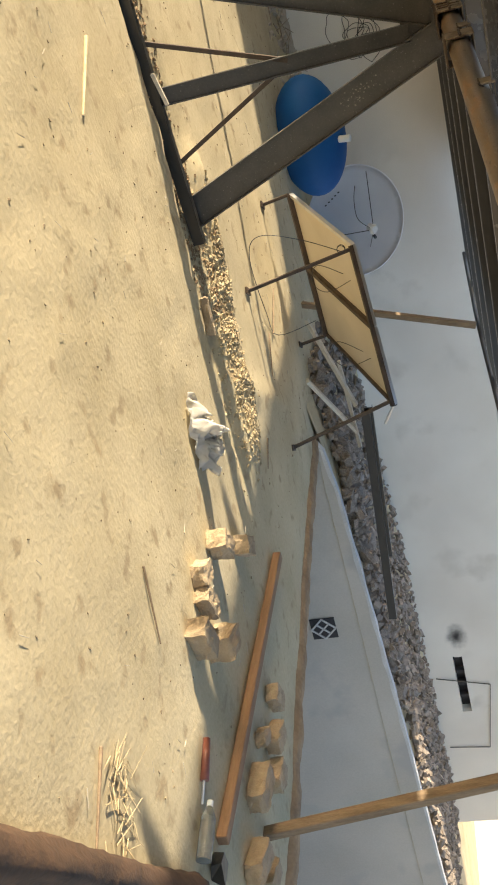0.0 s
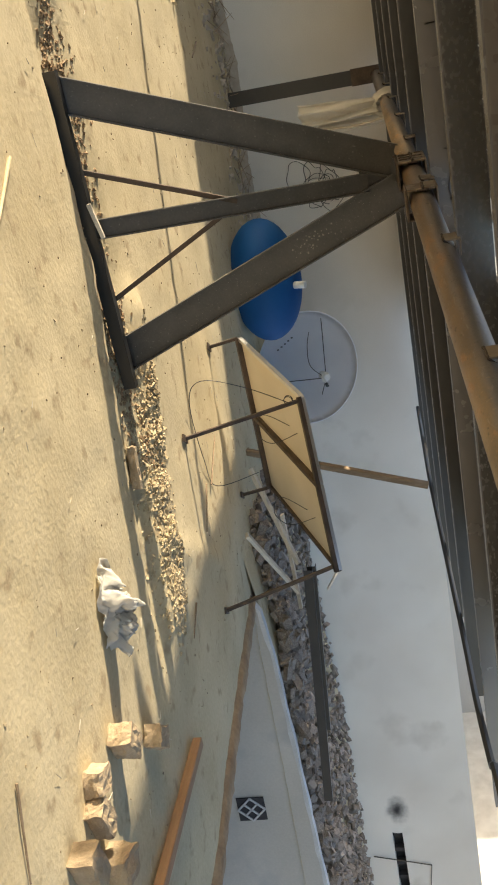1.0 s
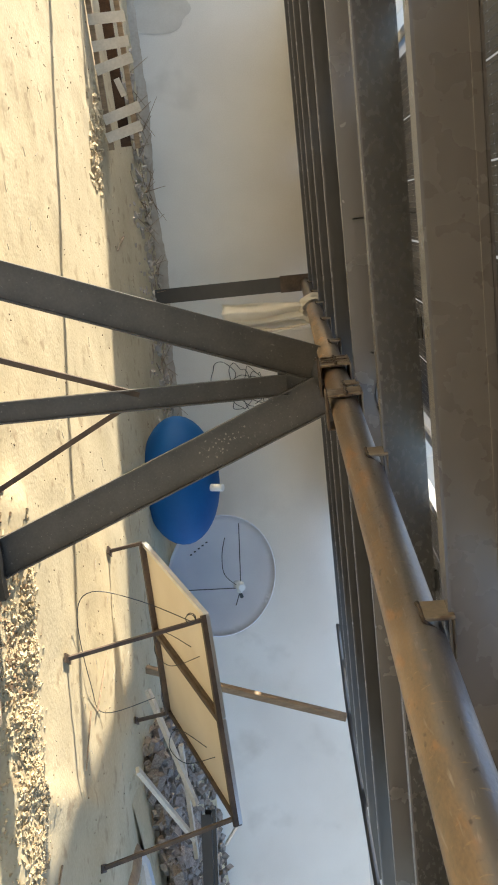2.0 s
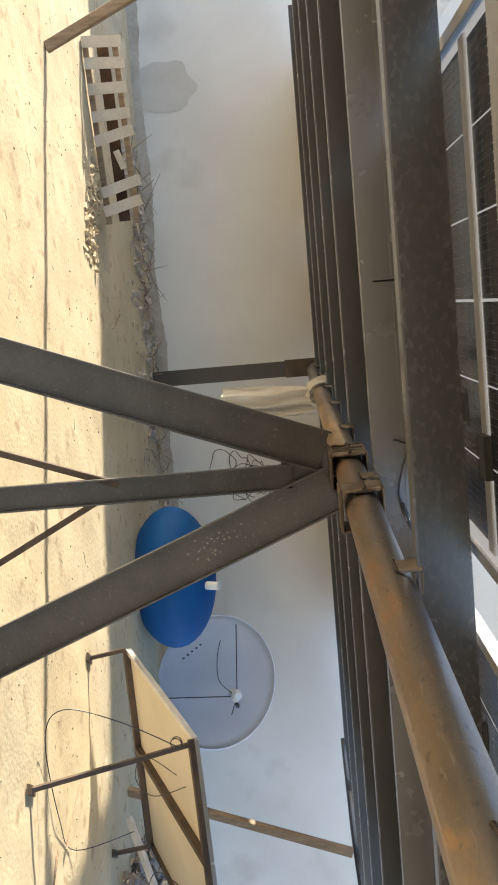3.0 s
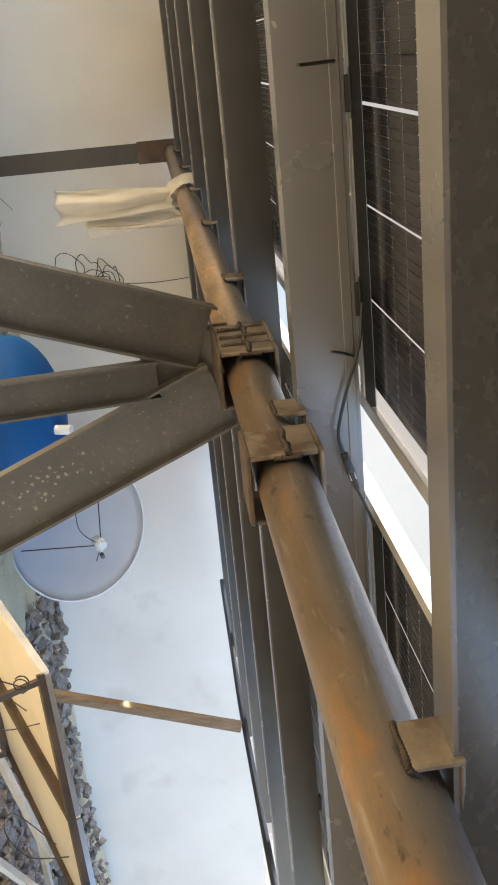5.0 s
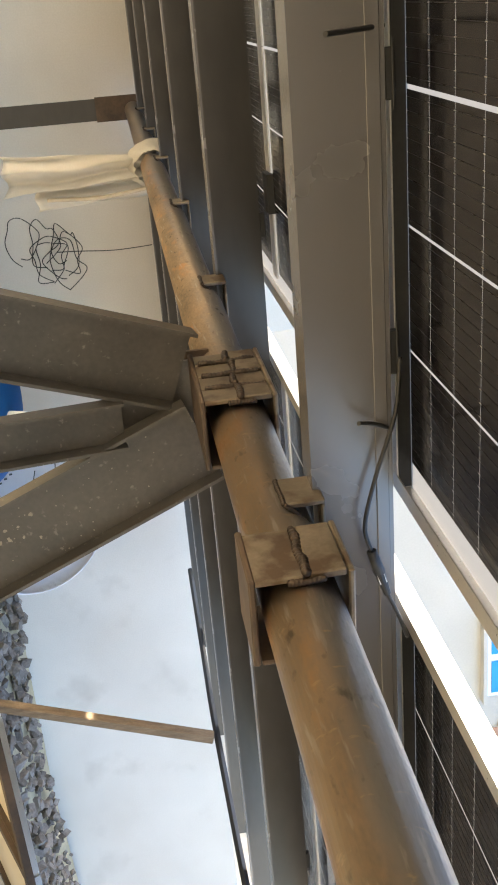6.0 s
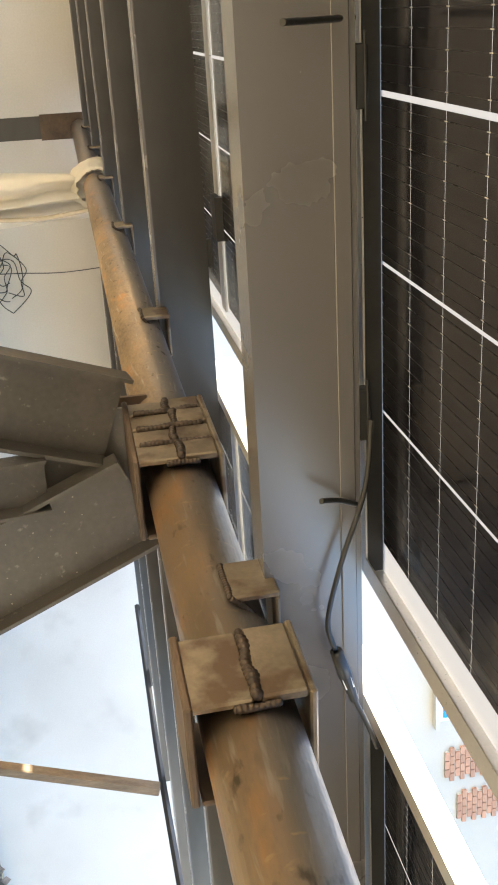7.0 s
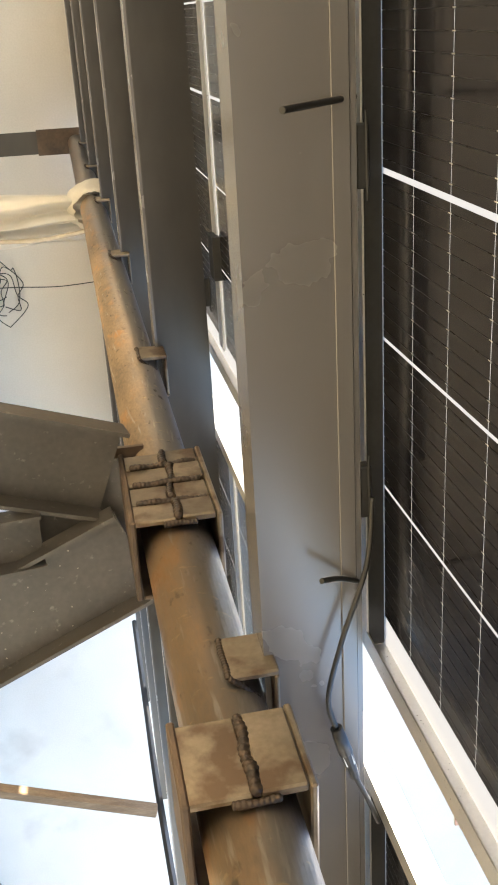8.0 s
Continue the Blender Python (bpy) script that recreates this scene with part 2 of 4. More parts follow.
def part(name, bm, material, parent=None, label="", smooth=False, **tags):
    """Links a bmesh, given in world metres, as one mesh object under a thing or a part."""
    me = bpy.data.meshes.new(name)
    if parent:
        bmesh.ops.translate(bm, verts=bm.verts, vec=-base_of(parent))
    bmesh.ops.recalc_face_normals(bm, faces=bm.faces)
    bm.to_mesh(me)
    bm.free()
    me.materials.append(material)
    if smooth:
        me.polygons.foreach_set("use_smooth", [len(p.vertices) < 5 for p in me.polygons])
    ob = new(name, me)
    if parent:
        ob.parent = parent
    return tagged(ob, label, **tags)


def box(w, d, h, m=None, bm=None, bevel=0.0):
    """A box centred on its base, w by d by h, placed by m."""
    own = bmesh.new()
    bmesh.ops.create_cube(own, size=1.0)
    bmesh.ops.scale(own, verts=own.verts, vec=(w, d, h))
    bmesh.ops.translate(own, verts=own.verts, vec=(0, 0, h / 2))
    if bevel:
        bmesh.ops.bevel(own, geom=own.edges, offset=bevel, segments=1, affect="EDGES")
    if m is not None:
        bmesh.ops.transform(own, matrix=m, verts=own.verts)
    return merge(bm, own)


def merge(bm, own):
    if bm is None:
        return own
    me = bpy.data.meshes.new("tmp")
    own.to_mesh(me)
    own.free()
    bm.from_mesh(me)
    bpy.data.meshes.remove(me)
    return bm


def along(a, b, side=(0, 0, 1)):
    """A pose at a whose z runs to b and whose x lies as near to side as it can."""
    a, b = Vector(a), Vector(b)
    z = (b - a).normalized()
    x = Vector(side) - z * z.dot(Vector(side))
    if x.length < 1e-5:
        x = z.orthogonal()
    x.normalize()
    y = z.cross(x)
    m = Matrix((x, y, z)).transposed().to_4x4()
    m.translation = a
    return m


def bar(a, b, w, d, side=(0, 0, 1), bm=None, bevel=0.0):
    return box(w, d, (Vector(b) - Vector(a)).length, along(a, b, side), bm, bevel)


def rod(a, b, r, bm=None, r2=None, seg=12):
    own = bmesh.new()
    h = (Vector(b) - Vector(a)).length
    bmesh.ops.create_cone(own, cap_ends=True, segments=seg, radius1=r, radius2=r if r2 is None else r2, depth=h)
    bmesh.ops.translate(own, verts=own.verts, vec=(0, 0, h / 2))
    bmesh.ops.transform(own, matrix=along(a, b), verts=own.verts)
    return merge(bm, own)


def channel(a, b, web, flange, t, side, bm=None):
    """A C section from a to b: the web's height lies along side, the flanges point along the third axis."""
    h = (Vector(b) - Vector(a)).length
    prof = [(-web / 2, 0), (web / 2, 0), (web / 2, flange), (web / 2 - t, flange), (web / 2 - t, t), (-web / 2 + t, t), (-web / 2 + t, flange), (-web / 2, flange)]
    own = bmesh.new()
    m = along(a, b, side)
    lo = [own.verts.new(m @ Vector((x, y, 0))) for x, y in prof]
    hi = [own.verts.new(m @ Vector((x, y, h))) for x, y in prof]
    k = len(prof)
    for i in range(k):
        own.faces.new((lo[i], lo[(i + 1) % k], hi[(i + 1) % k], hi[i]))
    own.faces.new(lo[::-1])
    own.faces.new(hi)
    return merge(bm, own)


def tube(points, r, bm=None, seg=8):
    """A round cord through points, smoothed."""
    pts = [Vector(p) for p in points]
    fine = []
    for i in range(len(pts) - 1):
        p0, p1, p2, p3 = pts[max(i - 1, 0)], pts[i], pts[i + 1], pts[min(i + 2, len(pts) - 1)]
        for s in range(6):
            u = s / 6
            fine.append(0.5 * ((2 * p1) + (p2 - p0) * u + (2 * p0 - 5 * p1 + 4 * p2 - p3) * u * u + (3 * p1 - p0 - 3 * p2 + p3) * u ** 3))
    fine.append(pts[-1])
    own = bmesh.new()
    rings = []
    for i, p in enumerate(fine):
        d = (fine[min(i + 1, len(fine) - 1)] - fine[max(i - 1, 0)]).normalized()
        x = d.orthogonal() if abs(d.z) > 0.9 else d.cross(Vector((0, 0, 1)))
        x.normalize()
        y = d.cross(x)
        rings.append([own.verts.new(p + r * (math.cos(2 * math.pi * k / seg) * x + math.sin(2 * math.pi * k / seg) * y)) for k in range(seg)])
    for q, w in zip(rings, rings[1:]):
        for k in range(seg):
            own.faces.new((q[k], q[(k + 1) % seg], w[(k + 1) % seg], w[k]))
    own.faces.new(rings[0][::-1])
    own.faces.new(rings[-1])
    return merge(bm, own)


def chunk(rng, size, m, bm=None, flat=0.6):
    """A broken lump: a squashed box with knocked-off corners."""
    own = bmesh.new()
    bmesh.ops.create_cube(own, size=1.0)
    for v in own.verts:
        v.co += Vector((rng.uniform(-0.22, 0.22), rng.uniform(-0.22, 0.22), rng.uniform(-0.18, 0.18)))
    bmesh.ops.scale(own, verts=own.verts, vec=(size * rng.uniform(0.8, 1.5), size * rng.uniform(0.6, 1.0), size * flat * rng.uniform(0.7, 1.2)))
    bmesh.ops.transform(own, matrix=m, verts=own.verts)
    return merge(bm, own)


def weld(a, b, r, rng, bm=None):
    """A bead of weld from a to b: one ridge with close even ripples and a wandering line."""
    a, b = Vector(a), Vector(b)
    ln = (b - a).length
    k = max(8, int(ln / (r * 0.22)))
    own, rings, seg = bmesh.new(), [], 8
    m = along(a, b, (0.3, 0.2, 1))
    ph, e = rng.uniform(0, 9), rng.uniform(0, 40)
    for i in range(k + 1):
        u = i / k
        s = r * (0.62 + 0.16 * abs(math.sin(ph + i * 0.75)) + 0.30 * noise.noise((u * ln * 40, e, 0))) * (0.45 if i in (0, k) else 1)
        ox, oy = 0.55 * r * noise.noise((u * ln * 25, e, 4)), 0.55 * r * noise.noise((u * ln * 25, e, 8))
        rings.append([own.verts.new(m @ Vector((ox + s * math.cos(2 * math.pi * q / seg), oy + s * math.sin(2 * math.pi * q / seg), ln * u))) for q in range(seg)])
    for p, w in zip(rings, rings[1:]):
        for q in range(seg):
            own.faces.new((p[q], p[(q + 1) % seg], w[(q + 1) % seg], w[q]))
    own.faces.new(rings[0][::-1])
    own.faces.new(rings[-1])
    return merge(bm, own)


# ---- ground ----
PIT_Y0, PIT_Y1 = -3.0, 7.66


def edge_x(y):
    """The line of the sunken court's crumbling edge."""
    st = ((-3.0, 6.6), (3.87, 5.41), (4.77, 5.17), (6.12, 4.94), (7.7, 4.72))
    for (y0, x0), (y1, x1) in zip(st, st[1:]):
        if y <= y1:
            return x0 + (x1 - x0) * (y - y0) / (y1 - y0)
    return 4.72


def ground_z(x, y):
    if not (-6 < x < 16 and -4 < y < 13):
        return 0.0
    fade = min(1.0, (x + 6) / 2, (16 - x) / 2, (y + 4) / 2, (13 - y) / 1.0)
    z = 0.012 * noise.noise((x * 1.3, y * 1.3, 0)) + 0.007 * noise.noise((x * 6, y * 6, 3)) + 0.004 * noise.noise((x * 17, y * 17, 7))
    # shallow trench that the trestle stands in, with a sharp near bank
    if 0.0 < x < 3.7 and 4.7 < y < 6.3:
        bank = 5.36 + 0.05 * x if x < 1.4 else 5.43 - 0.21 * (x - 1.4)
        far = 5.95 - 0.02 * x if x < 2.2 else 5.91 - 0.50 * (x - 2.2)
        d = min((y - bank) / 0.07, (far - y) / 0.22, x / 0.3, (3.7 - x) / 0.6)
        z -= 0.055 * max(0.0, min(1.0, d))
        z += 0.022 * math.exp(-((y - bank + 0.05) / 0.05) ** 2) * max(0.0, min(1.0, (x - 1.1) / 0.3, (3.7 - x) / 0.4))
    # low spoil ridge beside the foot of the steel frame
    for ax, ay, bx, by, h, w in ((1.8, 5.97, 3.4, 5.48, 0.07, 0.19), (2.9, 5.35, 3.9, 6.9, 0.03, 0.08), (-1.0, 11.4, 3.0, 11.4, 0.07, 0.35), (-3.5, 10.9, -2.0, 11.2, 0.10, 0.4)):
        u = max(0, min(1, ((x - ax) * (bx - ax) + (y - ay) * (by - ay)) / ((bx - ax) ** 2 + (by - ay) ** 2)))
        d2 = (x - ax - u * (bx - ax)) ** 2 + (y - ay - u * (by - ay)) ** 2
        z += h * math.exp(-d2 / (w * w)) * (0.75 + 0.5 * noise.noise((x * 5, y * 5, 1)))
    return z * fade


def build_ground():
    xs = [-600, -120, -40, -15] + [-6 + 0.07 * i for i in range(int(12.7 / 0.07) + 1)] + [8, 11, 14, 16, 25, 60, 200, 600]
    ys = [-600, -120, -40, -15, -6, -3.0, -2, -1, 0, 0.5] + [1.0 + 0.07 * i for i in range(int(6.5 / 0.07) + 1)] + [7.5] + [7.57 + 0.07 * i for i in range(61)] + [12.2, 13, 16, 25, 60, 200, 600]
    xs, ys = sorted(set(round(v, 4) for v in xs)), sorted(set(round(v, 4) for v in ys))
    bm = bmesh.new()
    grid = [[bm.verts.new((x, y, ground_z(x, y))) for y in ys] for x in xs]
    for i in range(len(xs) - 1):
        for j in range(len(ys) - 1):
            cx, cy = (xs[i] + xs[i + 1]) / 2, (ys[j] + ys[j + 1]) / 2
            if edge_x(cy) < cx < 16 and PIT_Y0 < cy < PIT_Y1:
                continue
            bm.faces.new((grid[i][j], grid[i + 1][j], grid[i + 1][j + 1], grid[i][j + 1]))
    for v in [v for v in bm.verts if not v.link_faces]:
        bm.verts.remove(v)
    part("ground", bm, M_SAND, None, "pale sandy earth yard with footprints and scattered grit", True, category="ground", kind="structure")


build_ground()
part("pit_floor", box(11.4, 10.8, 0.2, pose(10.6, 2.25, -2.0)), M_CEMENT, None, "grey cement floor of the sunken court", category="floor", kind="structure")


def build_ridge():
    """The crumbling mud edge along the sunken court."""
    bm = bmesh.new()
    rows = []
    for i in range(121):
        u = i / 120
        y = 7.70 - u * 6.6
        x = edge_x(y)
        w = 0.10 + 0.02 * noise.noise((y * 2, 0, 0))
        h = 0.035 + 0.015 * noise.noise((y * 4, 5, 0))
        prof = ((-w * 1.2, -0.03), (-w * 0.7, h * 0.6), (-w * 0.1, h), (w * 0.45, h * 0.9), (w * 0.6, -0.25), (w * 0.9, -1.9))
        rows.append([bm.verts.new((x + a + 0.015 * noise.noise((y * 9, a * 30, 1)), y, b + 0.012 * noise.noise((y * 11, a * 40, 2)))) for a, b in prof])
    for q, r in zip(rows, rows[1:]):
        for k in range(5):
            bm.faces.new((q[k], r[k], r[k + 1], q[k + 1]))
    part("mud_kerb", bm, M_MUD, None, "crumbling brown mud edge of the sunken court", True, category="kerb", kind="structure")


build_ridge()


def retaining_wall():
    """Cement wall of the sunken court, with a limewashed top that dips into the ground at its end."""
    bm, cap = bmesh.new(), bmesh.new()
    st = [(4.62, -0.03), (4.80, 0.06), (5.2, 0.105), (6.3, 0.15), (7.9, 0.20), (11.0, 0.265), (16.0, 0.37)]
    pts = []
    for (x0, z0), (x1, z1) in zip(st, st[1:]):
        k = max(1, int((x1 - x0) / 0.12))
        pts += [(x0 + (x1 - x0) * i / k, z0 + (z1 - z0) * i / k) for i in range(k)]
    pts.append(st[-1])
    vr, cr = [], []
    for x, z in pts:
        e = 0.010 * noise.noise((x * 3, 1, 0)) + 0.006 * noise.noise((x * 13, 1, 0))
        vr.append([bm.verts.new(p) for p in ((x, 7.655, -1.9), (x, 7.655, z), (x, 7.74, z), (x, 7.74, -0.4))])
        g = 0.020 * abs(noise.noise((x * 6, 8, 0))) + 0.018 * abs(noise.noise((x * 1.7, 3, 0)))
        cr.append([cap.verts.new(p) for p in ((x, 7.651, z - 0.018 - 1.4 * g), (x, 7.648, z + 0.008 + e), (x, 7.72 + e * 2, z + 0.012 + e), (x, 7.748, z - 0.05))])
    for q, r in zip(vr, vr[1:]):
        for k in range(3):
            bm.faces.new((q[k], r[k], r[k + 1], q[k + 1]))
    for q, r in zip(cr, cr[1:]):
        for k in range(3):
            cap.faces.new((q[k], r[k], r[k + 1], q[k + 1]))
    w = part("wall_court", bm, M_CEMENT, None, "grey cement plastered wall of the sunken court", category="wall", kind="structure")
    part("coping", cap, M_LIME, w, "worn white limewashed top")
    return w


retaining_wall()


def vent(x, z, s=0.26):
    t = thing("vent_block", (x, 7.645, z), "square dark vent block with a pale diamond lattice", "vent")
    # flat black plate paints the shaded hollow behind the lattice
    part("recess_shade", box(s, 0.012, s, pose(x, 7.647, z)), M_SOOT_SHADE, t)
    bm = None
    c, k = Vector((x, 7.636, z + s / 2)), s * 0.25
    for sgn in (-1, 1):
        u, v = Vector((1, 0, sgn)) * k, Vector((1, 0, -sgn)) * k
        for o in (-0.98, 0, 0.98):
            bm = bar(c + v * o - u, c + v * o + u, 0.014, 0.016, (0, 1, 0), bm)
    part("lattice", bm, M_LIME, t, "pale cement lattice")


vent(6.87, -0.50)

# ---- walls round the yard ----
WALL_Y, WALL_H = 11.95, 2.04


def back_wall():
    bm = bmesh.new()
    # pieces round the burnt slot
    for x0, x1, z0, z1 in ((-14, 3.0, -0.3, WALL_H), (3.0, 10.9, -0.3, 1.76), (12.5, 15.2, -0.3, 1.76), (10.9, 12.5, 0.68, 1.76), (10.9, 12.5, -0.3, 0.53)):
        box(x1 - x0, 0.28, z1 - z0, pose((x0 + x1) / 2, WALL_Y + 0.14, z0), bm)
    w = part("wall_north", bm, M_PLASTER, None, "pale lime plastered yard wall with faint stains", category="wall", kind="structure")
    part("slot_back", box(1.6, 0.05, 0.16, pose(11.7, WALL_Y + 0.2, 0.525)), M_SOOT_SHADE, w, "sooty dark slot")
    rng = random.Random(4)
    for i in range(5):
        part("slot_brick", box(0.06, 0.1, 0.16, pose(11.1 + 0.28 * i + rng.uniform(-0.03, 0.03), WALL_Y + 0.10, 0.53)), M_SOOT_SHADE, w)
    return w


north = back_wall()
# unseen tall wall, added to shade the rubble and the north strip of the yard
part("wall_rear_shader", box(16.1, 0.3, 5.3, pose(-5.05, 13.4, -0.1)), M_PLASTER, None, "unseen plain wall added behind the yard to cast shade", category="wall", kind="structure")
part("wall_west", box(0.25, 26, 1.0, pose(-14, -1, -0.1)), M_PLASTER, None, "low plastered yard wall", category="wall", kind="structure")
part("wall_south", box(34, 0.25, 2.0, pose(3, -9, -0.1)), M_PLASTER, None, "plastered yard wall", category="wall", kind="structure")
east = part("wall_east", box(0.3, 34, 3.6, pose(20.0, 9, -0.4)), M_LIME, None, "sunlit white plastered wall of the neighbouring house", category="wall", kind="structure")


def blotch(name, x, z, rx, rz, material, label, seed, off=0.004):
    """A thin skin of stain with a ragged outline on the back wall."""
    bm = bmesh.new()
    c = bm.verts.new((x, WALL_Y - off, z))
    ring = []
    for i in range(40):
        a = 2 * math.pi * i / 40
        r = 1 + 0.28 * noise.noise((math.cos(a) * 1.6, math.sin(a) * 1.6, seed))
        ring.append(bm.verts.new((x + rx * r * math.cos(a), WALL_Y - off, max(0.0, z + rz * r * math.sin(a)))))
    for i in range(40):
        bm.faces.new((c, ring[i], ring[(i + 1) % 40]))
    part(name, bm, material, north, label)


blotch("damp_stain", -2.32, 0.30, 0.27, 0.36, M_STAIN, "grey damp stain", 3)
blotch("soot_stain", 10.86, 0.68, 0.46, 0.34, M_SMOKE, "black soot smudge", 8)



def splash():
    """Earth splashed and heaped along the foot of the back wall."""
    bm = bmesh.new()
    lo, hi = [], []
    for i in range(181):
        x = -5 + 8.4 * i / 180
        h = 0.10 + 0.05 * noise.noise((x * 1.1, 0, 0)) + 0.02 * noise.noise((x * 5, 2, 0)) + 0.012 * noise.noise((x * 17, 4, 0)) + 0.010 * noise.noise((x * 41, 4, 0))
        lo.append(bm.verts.new((x, WALL_Y - 0.035, 0.0)))
        hi.append(bm.verts.new((x, WALL_Y - 0.004, max(0.05, h))))
    for i in range(180):
        bm.faces.new((lo[i], lo[i + 1], hi[i + 1], hi[i]))
    part("dirt_splash", bm, M_DIRT, north, "brown dirt splashed on the wall's foot", True)


splash()

# ---- steel canopy that carries the solar panels ----
X_W, X_E = -2.44, 4.0


def z_top(y):
    return 1.876 - 0.0166 * (y - 5.27)


def pipe_at(y):
    """The pipe's axis: two lengths that meet at a slight angle in the collar over the trestle."""
    if y < 5.76:
        return Vector((1.295 - 0.130 * (y - 5.0), y, 1.680 - 0.016 * (y - 5.0)))
    return Vector((1.196 - 0.088 * (y - 5.76), y, 1.668 - 0.0085 * (y - 5.76)))


YAW = 0.0393      # the purlins' swing from the x axis, as a slope


# y of the web at x = 1, east end
for i, (y, xe) in enumerate(((2.10, 4.9), (3.183, 4.9), (4.269, 4.9), (5.266, 5.0), (6.449, 5.05), (7.466, 5.0), (8.52, 5.05), (9.57, 5.1), (10.62, 5.0))):
    z, h = z_top(y) - 0.014, 0.128
    brown = i in (1, 3)
    tone = {1: M_STEEL2_SHADED, 2: M_STEEL_NEAR, 3: M_STEEL2}
    t = thing("steel_purlin", (1.0, y, z - h), "brown-primed steel channel purlin under the solar panels" if brown else "dark steel channel purlin under the solar panels", "purlin", "purlins of the canopy")
    t.rotation_euler = (0, 0, math.atan(YAW))
    m = tone[i] if i in tone else M_STEEL
    c, w = (X_W + xe) / 2, xe - X_W
    part("web", box(w, 0.006, h - 0.012, pose(c, y + 0.003, z - h + 0.006)), m, t)
    part("top_flange", box(w, 0.075, 0.006, pose(c, y + 0.0375, z - 0.006)), m, t)
    part("bottom_flange", box(w, 0.075, 0.006, pose(c, y + 0.0375, z - h)), M_STEEL2, t)
    if brown:
        part("folded_edge", box(w, 0.003, 0.020, pose(c, y - 0.0015, z - 0.027), bevel=0.001), m, t)
    part("lip", box(w, 0.005, 0.016, pose(c, y + 0.0725, z - h + 0.0062)), m, t)

# the pipe and what is welded on to it
PIPE_R = 0.057
pipe = thing("support_pipe", pipe_at(5.5), "rusty round steel pipe carrying the purlins, with welded blocks", "pipe")
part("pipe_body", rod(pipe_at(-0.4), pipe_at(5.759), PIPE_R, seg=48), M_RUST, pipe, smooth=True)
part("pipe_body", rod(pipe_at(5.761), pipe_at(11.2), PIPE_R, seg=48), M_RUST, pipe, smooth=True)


def block(m, x0, x1, y0, y1, z0, z1, parent, material=None):
    return part("block", box(x1 - x0, y1 - y0, z1 - z0, m @ pose((x0 + x1) / 2, (y0 + y1) / 2, z0), bevel=0.0025), material or M_CUT, parent, "cut steel block, scorched at the welds")


def frame_on_pipe(y):
    c = pipe_at(y)
    d = (pipe_at(y + 1) - pipe_at(y)).normalized()
    rt = d.cross(Vector((0, 0, 1))).normalized()
    m = Matrix((rt, d, rt.cross(d))).transposed().to_4x4()
    m.translation = c
    return m


def collar(y, long, seed, layers=1):
    """A square collar of plates round the pipe, open towards the viewer's end, with beads of weld between its layers."""
    rng = random.Random(seed)
    m = frame_on_pipe(y)
    r = PIPE_R + 0.004
    step = long / layers
    for k in range(layers):
        y0, y1 = -long / 2 + k * step + rng.uniform(0.001, 0.008), -long / 2 + (k + 1) * step - rng.uniform(0.001, 0.009)
        mid = rng.uniform(-0.10, 0.22) if layers > 1 else 0.06
        a = block(m, -r - 0.010 - rng.uniform(0, 0.004), -r, y0, y1, r * (mid + 0.08), r * 0.98, pipe)
        block(m, -r - 0.010 + 0.001 * k, -r, y0, y1, -r - 0.008, r * (mid - 0.06), pipe)
        bm = weld(m @ Vector((-r - 0.010, y0, r * mid)), m @ Vector((-r - 0.010, y1, r * mid)), 0.0095, rng)
        if k:
            weld(m @ Vector((-r - 0.010, y0 - 0.004, -r)), m @ Vector((-r - 0.010, y0 - 0.004, r * 0.9)), 0.008, rng, bm)
        part("weld", bm, M_WELD, a, "dark rippled weld bead", True)
    block(m, -r - 0.012, r + 0.010, -long / 2, long / 2, -r - 0.016, -r - 0.006, pipe, M_RUSTB)
    block(m, -r - 0.010, r + 0.010, -long / 2, long / 2, r + 0.0, r + 0.009, pipe)
    block(m, r + 0.002, r + 0.010, -long / 2, long / 2, -r - 0.004, r, pipe, M_RUSTB)
    bm = weld(m @ Vector((-r - 0.003, -long / 2 - 0.001, -0.024)), m @ Vector((-r - 0.003, -long / 2 - 0.001, 0.030)), 0.0065, rng)
    part("weld", bm, M_WELD, pipe, "dark rippled weld bead", True)


def lug(y, w, seed, tall=0.062):
    """A short block welded to the upper flank of the pipe, under a purlin."""
    rng = random.Random(seed)
    m = frame_on_pipe(y)
    a = block(m, -0.068, -0.058, -w / 2, w / 2, 0.010, 0.010 + tall, pipe)
    block(m, -0.0578, 0.03, -w / 2, w / 2, 0.004 + tall, 0.010 + tall, a.parent)
    block(m, 0.0302, 0.036, -w / 2, w / 2, -0.03 + tall, 0.010 + tall, a.parent)
    bm = weld(m @ Vector((-0.066, -w / 2, 0.008)), m @ Vector((-0.066, w / 2, 0.008)), 0.006, rng)
    weld(m @ Vector((-0.066, -w / 2, 0.008)), m @ Vector((-0.03, -w / 2, 0.045)), 0.006, rng, bm)
    part("weld", bm, M_WELD, a, "dark rippled weld bead", True)


collar(5.128, 0.13, 1)
lug(5.29, 0.08, 2)
collar(5.745, 0.26, 3, 4)
for k, yy in enumerate((2.14, 3.23, 4.32, 6.43, 7.48, 8.53, 9.58, 10.63)):
    lug(yy, 0.075, 10 + k)


